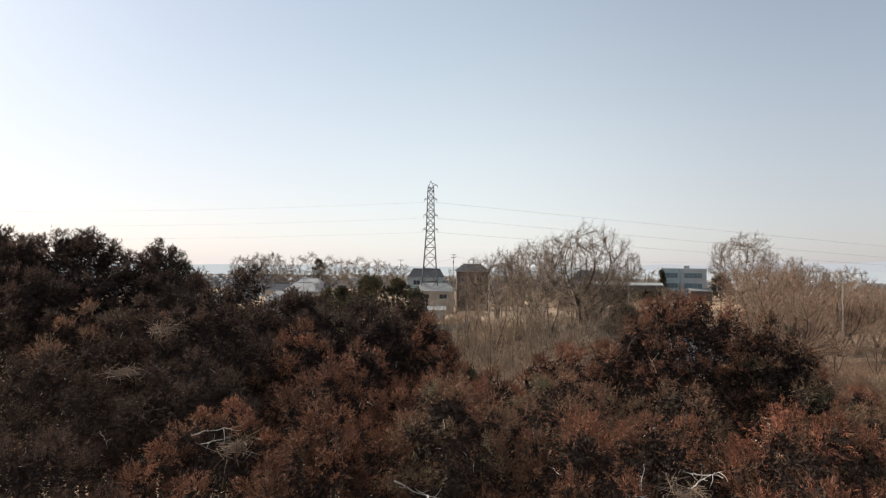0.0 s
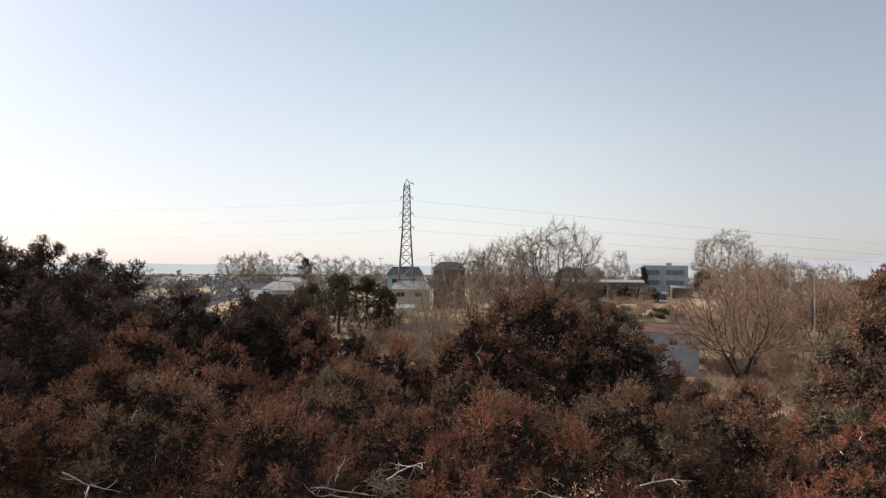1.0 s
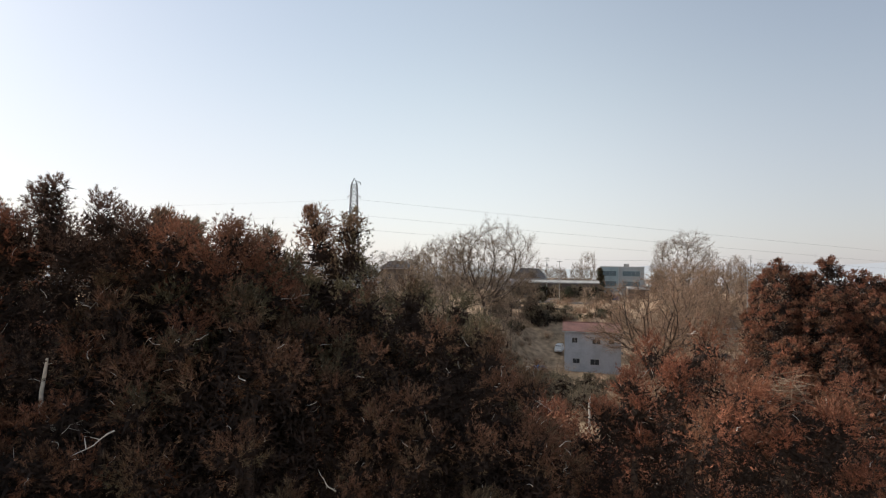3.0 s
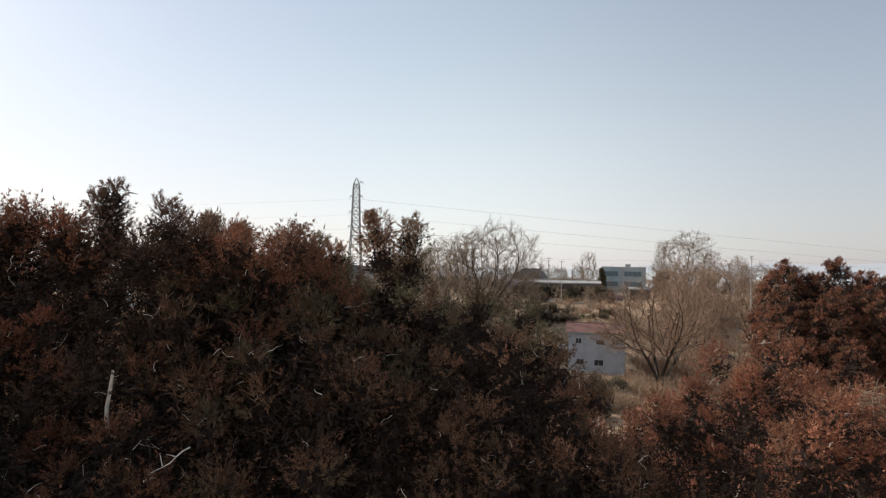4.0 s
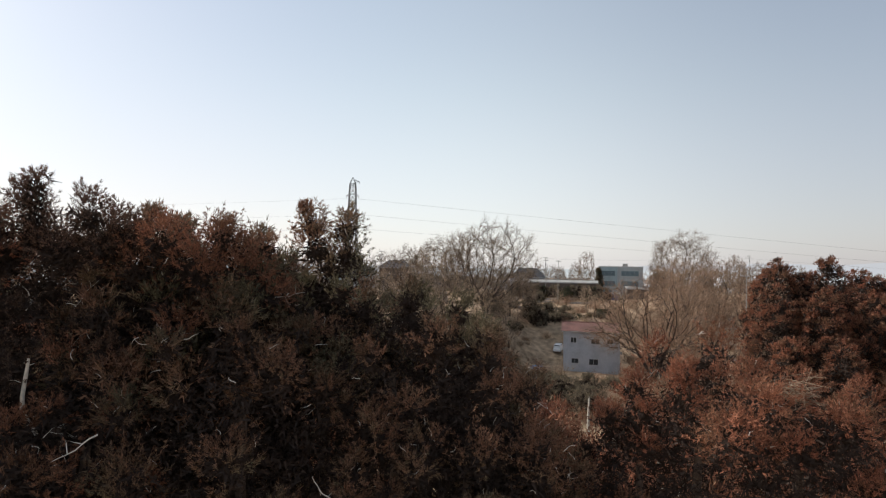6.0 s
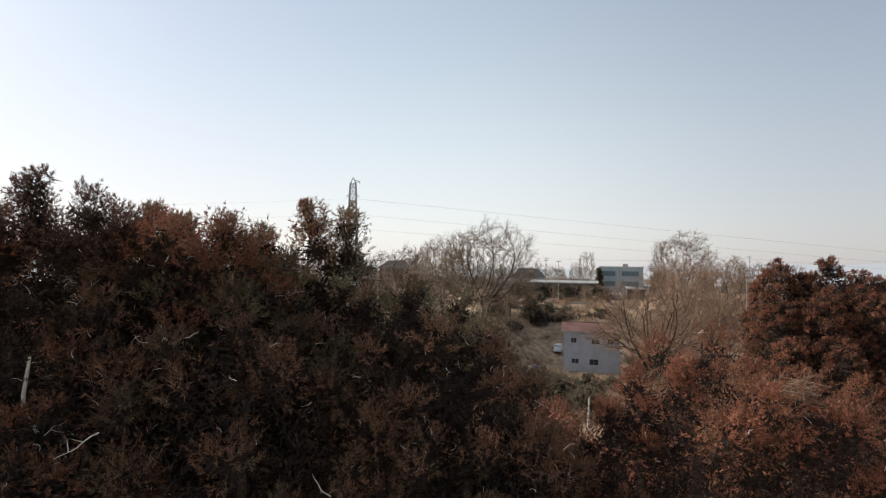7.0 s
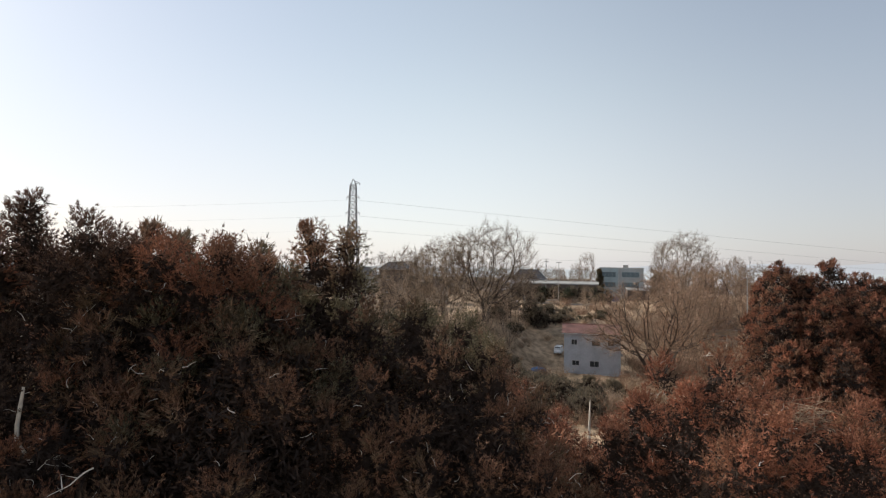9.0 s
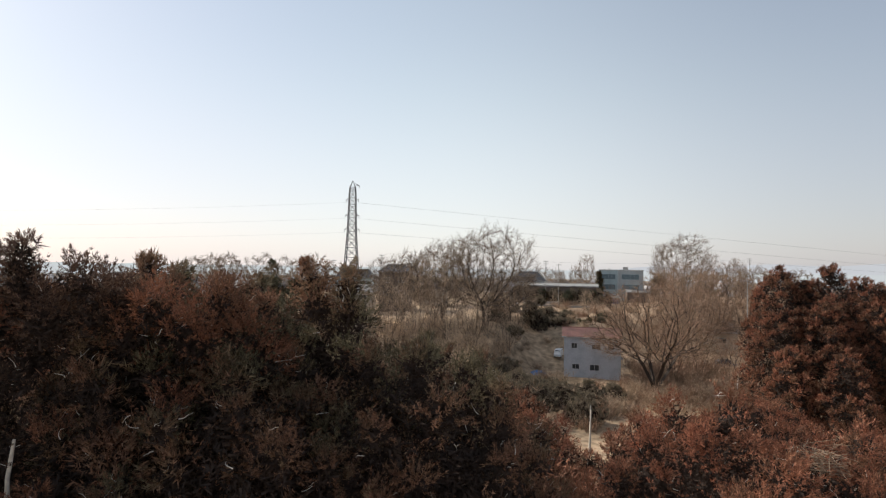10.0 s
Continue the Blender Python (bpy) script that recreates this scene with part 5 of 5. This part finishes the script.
def bare_shrub(seed, mat, label):
    """A fan of leafless stems from the ground."""
    r = np.random.default_rng(seed)
    n = 90
    a = np.c_[r.normal(size=(n, 2)) * 0.5, np.zeros(n)]
    d = unit(np.c_[r.normal(size=(n, 2)) * 0.55, np.ones(n)])
    b = a + d * r.uniform(0.9, 2.6, (n, 1))
    p = np.repeat(a, 4, 0) + np.repeat(b - a, 4, 0) * r.uniform(0.25, 1, (n * 4, 1))
    q = p + unit(np.repeat(d, 4, 0) + 0.6 * r.normal(size=p.shape)) * r.uniform(0.25, 0.7, (n * 4, 1))
    sh = new("bare_shrub")
    tagged(part("stem_fan", mesh("stem_fan", *join([slivers(a, b, 0.034, r), slivers(p, q, 0.020, r)]), mat), sh), kind="stuff")
    return tagged(sh, label, "shrub", "leafless shrubs")


shrub = bare_shrub(401, TWIG_SHRUB, "leafless tan shrub on the valley slope")
plant(shrub, 40, 118, 0, 1.2)
shrub_b = bare_shrub(402, TWIG_WARM, "leafless reddish shrub on the valley floor")
plant(shrub_b, 60, 112, 0, 1.2)
rs = np.random.default_rng(12)
for i in range(90):
    x, y = rs.uniform(28, 96), rs.uniform(96, 132)
    if 46 < x < 63 and y > 126 or 42.5 < x < 45.5 and 132 < y < 137:
        continue
    plant_copy(shrub if i % 2 else shrub_b, x, y, rs.uniform(0, 360), rs.uniform(0.8, 1.7))


def thicket(source, spots, label):
    """Many shrubs grown into one another: one mesh from one shrub's stems, turned and sized at each spot."""
    me = source.children[0].data
    v, f = np.empty(len(me.vertices) * 3), np.empty(len(me.loops), dtype=np.int32)
    me.vertices.foreach_get("co", v)
    me.loops.foreach_get("vertex_index", f)
    v, f, pieces = v.reshape(-1, 3), f.reshape(-1, 3), []
    for x, y, turn, size in spots:
        c, q = math.cos(turn), math.sin(turn)
        pieces.append((v @ np.array(((c, q, 0), (-q, c, 0), (0, 0, 1))) * size + np.array((x, y, hz(x, y) - 0.1)), f))
    tagged(new("shrub_thicket", mesh("shrub_thicket", *join(pieces), me.materials[0])), label, "shrubs", kind="stuff")


thicket(shrub, [(rs.uniform(-12, 36), rs.uniform(88, 146), rs.uniform(0, 6.3), rs.uniform(1.2, 2.6)) for i in range(110)], "dense tan thicket of leafless shrubs on the slope")
for i in range(110):
    x, y = rs.uniform(34, 84), rs.uniform(138, 226)
    if y > 216 and x > 60 or 46 < x < 54 and 140 < y < 150 or x > 60 and 147 < y < 158 or 46 < x < 64 and y < 146:
        continue
    plant_copy(shrub if i % 3 else shrub_b, x, y, rs.uniform(0, 360), rs.uniform(0.5, 1.2))
for i in range(40):
    x, y = rs.uniform(60, 120), rs.uniform(150, 228)
    if 93 < x < 109 and 168 < y < 184 or 149 < y < 159 or 74 < x < 103 and y > 218:
        continue
    plant_copy(shrub_b if i % 3 else shrub, x, y, rs.uniform(0, 360), rs.uniform(0.9, 1.8))

for i in range(50):
    plant_copy(shrub if i % 4 else shrub_b, rs.uniform(52, 76), rs.uniform(104, 122), rs.uniform(0, 360), rs.uniform(0.8, 1.5))
thicket(shrub, [(rs.uniform(26, 45), rs.uniform(130, 165), rs.uniform(0, 6.3), rs.uniform(0.4, 0.9)) for i in range(34)], "scattered low leafless shrubs on the dry bank")
thicket(shrub_b, [(rs.uniform(66, 150), rs.uniform(104, 148), rs.uniform(0, 6.3), rs.uniform(1.0, 2.3)) for i in range(150)], "reddish thicket of leafless shrubs on the valley floor")
# a plain post among the near valley trees
foot = hz(37.0, 60.0)
post = tagged(new("wooden_post", mesh("wooden_post", *tube([(36.8, 60, foot - 0.4), (36.9, 60, (foot + 2.2) / 2), (37.1, 60, 2.1), (37.1, 60, 2.2)], [0.10, 0.085, 0.07, 0.05], 8), SNAGWOOD, True)), "slim pale bare post rising among red-brown trees", "post")

# ---- stick nests ----
def nest(seed, x, y, z, rad=0.42, label="untidy nest of pale dry sticks in a conifer crown", count=80):
    r = np.random.default_rng(seed)
    nb = new("stick_nest")
    nb.location = (x, y, z)
    for i in range(count):
        ang, rr = r.uniform(0, 6.28), rad * r.uniform(0.2, 1.0)
        p = np.array((math.cos(ang) * rr, math.sin(ang) * rr, 0.16 * (rr / rad) ** 2 + r.uniform(-0.3, 0.05)))
        w = unit(np.array((-math.sin(ang), math.cos(ang), 0)) + 0.8 * r.normal(size=3) * np.array((1, 1, 0.6)))
        ln = r.uniform(0.3, 0.8) * rad * (1.9 if i % 6 == 0 else 1)
        bend = r.normal(size=3) * 0.02
        part("stick", mesh("stick", *tube([p - w * ln, p + bend, p + w * ln], np.array((0.8, 1, 0.5)) * r.uniform(0.004, 0.009) * rad / 0.4, 4), STRAW), nb)
    return tagged(nb, label, "nest", "stick nests")


nest(501, 28.05, 10.0, 13.47, 0.28, count=120)
nest(502, -7.6, 16.6, 11.3, 0.5)
nest(503, -13.3, 24.6, 13.5, 0.6)
nest(504, -14.2, 23.2, 12.0, 0.55)
nest(505, 8.2, 25.6, 10.6, 0.6)
nest(506, 4.4, 15.6, 10.6, 0.5)
snag = tagged(new("dead_snag", mesh("dead_snag", *tube([(16.5, 8.62, 12.95), (16.43, 8.42, 13.29), (16.44, 8.40, 13.53), (16.49, 8.38, 13.79), (16.51, 8.40, 14.04)], [0.03, 0.03, 0.028, 0.026, 0.018], 8), SNAGWOOD, True)), "pale barkless dead stem standing in the dark crown", "branch")

# ---- the far town and woods ----
fr = np.random.default_rng(77)
boxes = []
for _ in range(420):
    d, a = fr.uniform(330, 1500), math.radians(fr.uniform(-62, 58))
    x, y = d * math.sin(a), d * math.cos(a)
    w, dp, h = fr.uniform(7, 20), fr.uniform(7, 14), fr.uniform(4, 8)
    z = hz(x, y)
    v, f = gable_wall(w, dp, z - 1, z + h, fr.uniform(0.3, 2.5))
    boxes.append((v + (x, y, 0), np.array([q for q in f[0]])))
    boxes.append((v + (x, y, 0), f[1]))
tv, tf = join(boxes)
tagged(new("far_town", mesh("far_town", tv, tf, HAZED_WALLS)), "scattered distant town houses with haze in their pale colour", "houses", kind="stuff")
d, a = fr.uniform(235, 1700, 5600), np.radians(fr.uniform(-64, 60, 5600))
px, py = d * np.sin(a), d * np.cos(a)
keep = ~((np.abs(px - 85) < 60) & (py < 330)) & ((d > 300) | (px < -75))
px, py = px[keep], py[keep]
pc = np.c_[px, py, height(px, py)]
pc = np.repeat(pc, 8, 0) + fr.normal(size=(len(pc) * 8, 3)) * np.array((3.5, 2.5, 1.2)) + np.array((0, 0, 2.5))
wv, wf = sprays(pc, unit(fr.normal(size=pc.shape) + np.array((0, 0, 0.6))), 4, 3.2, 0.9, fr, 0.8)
tagged(new("far_woods", mesh("far_woods", wv, wf, HAZED_WOOD)), "grey-brown belts of trees with haze in their colour", "woods", kind="stuff")
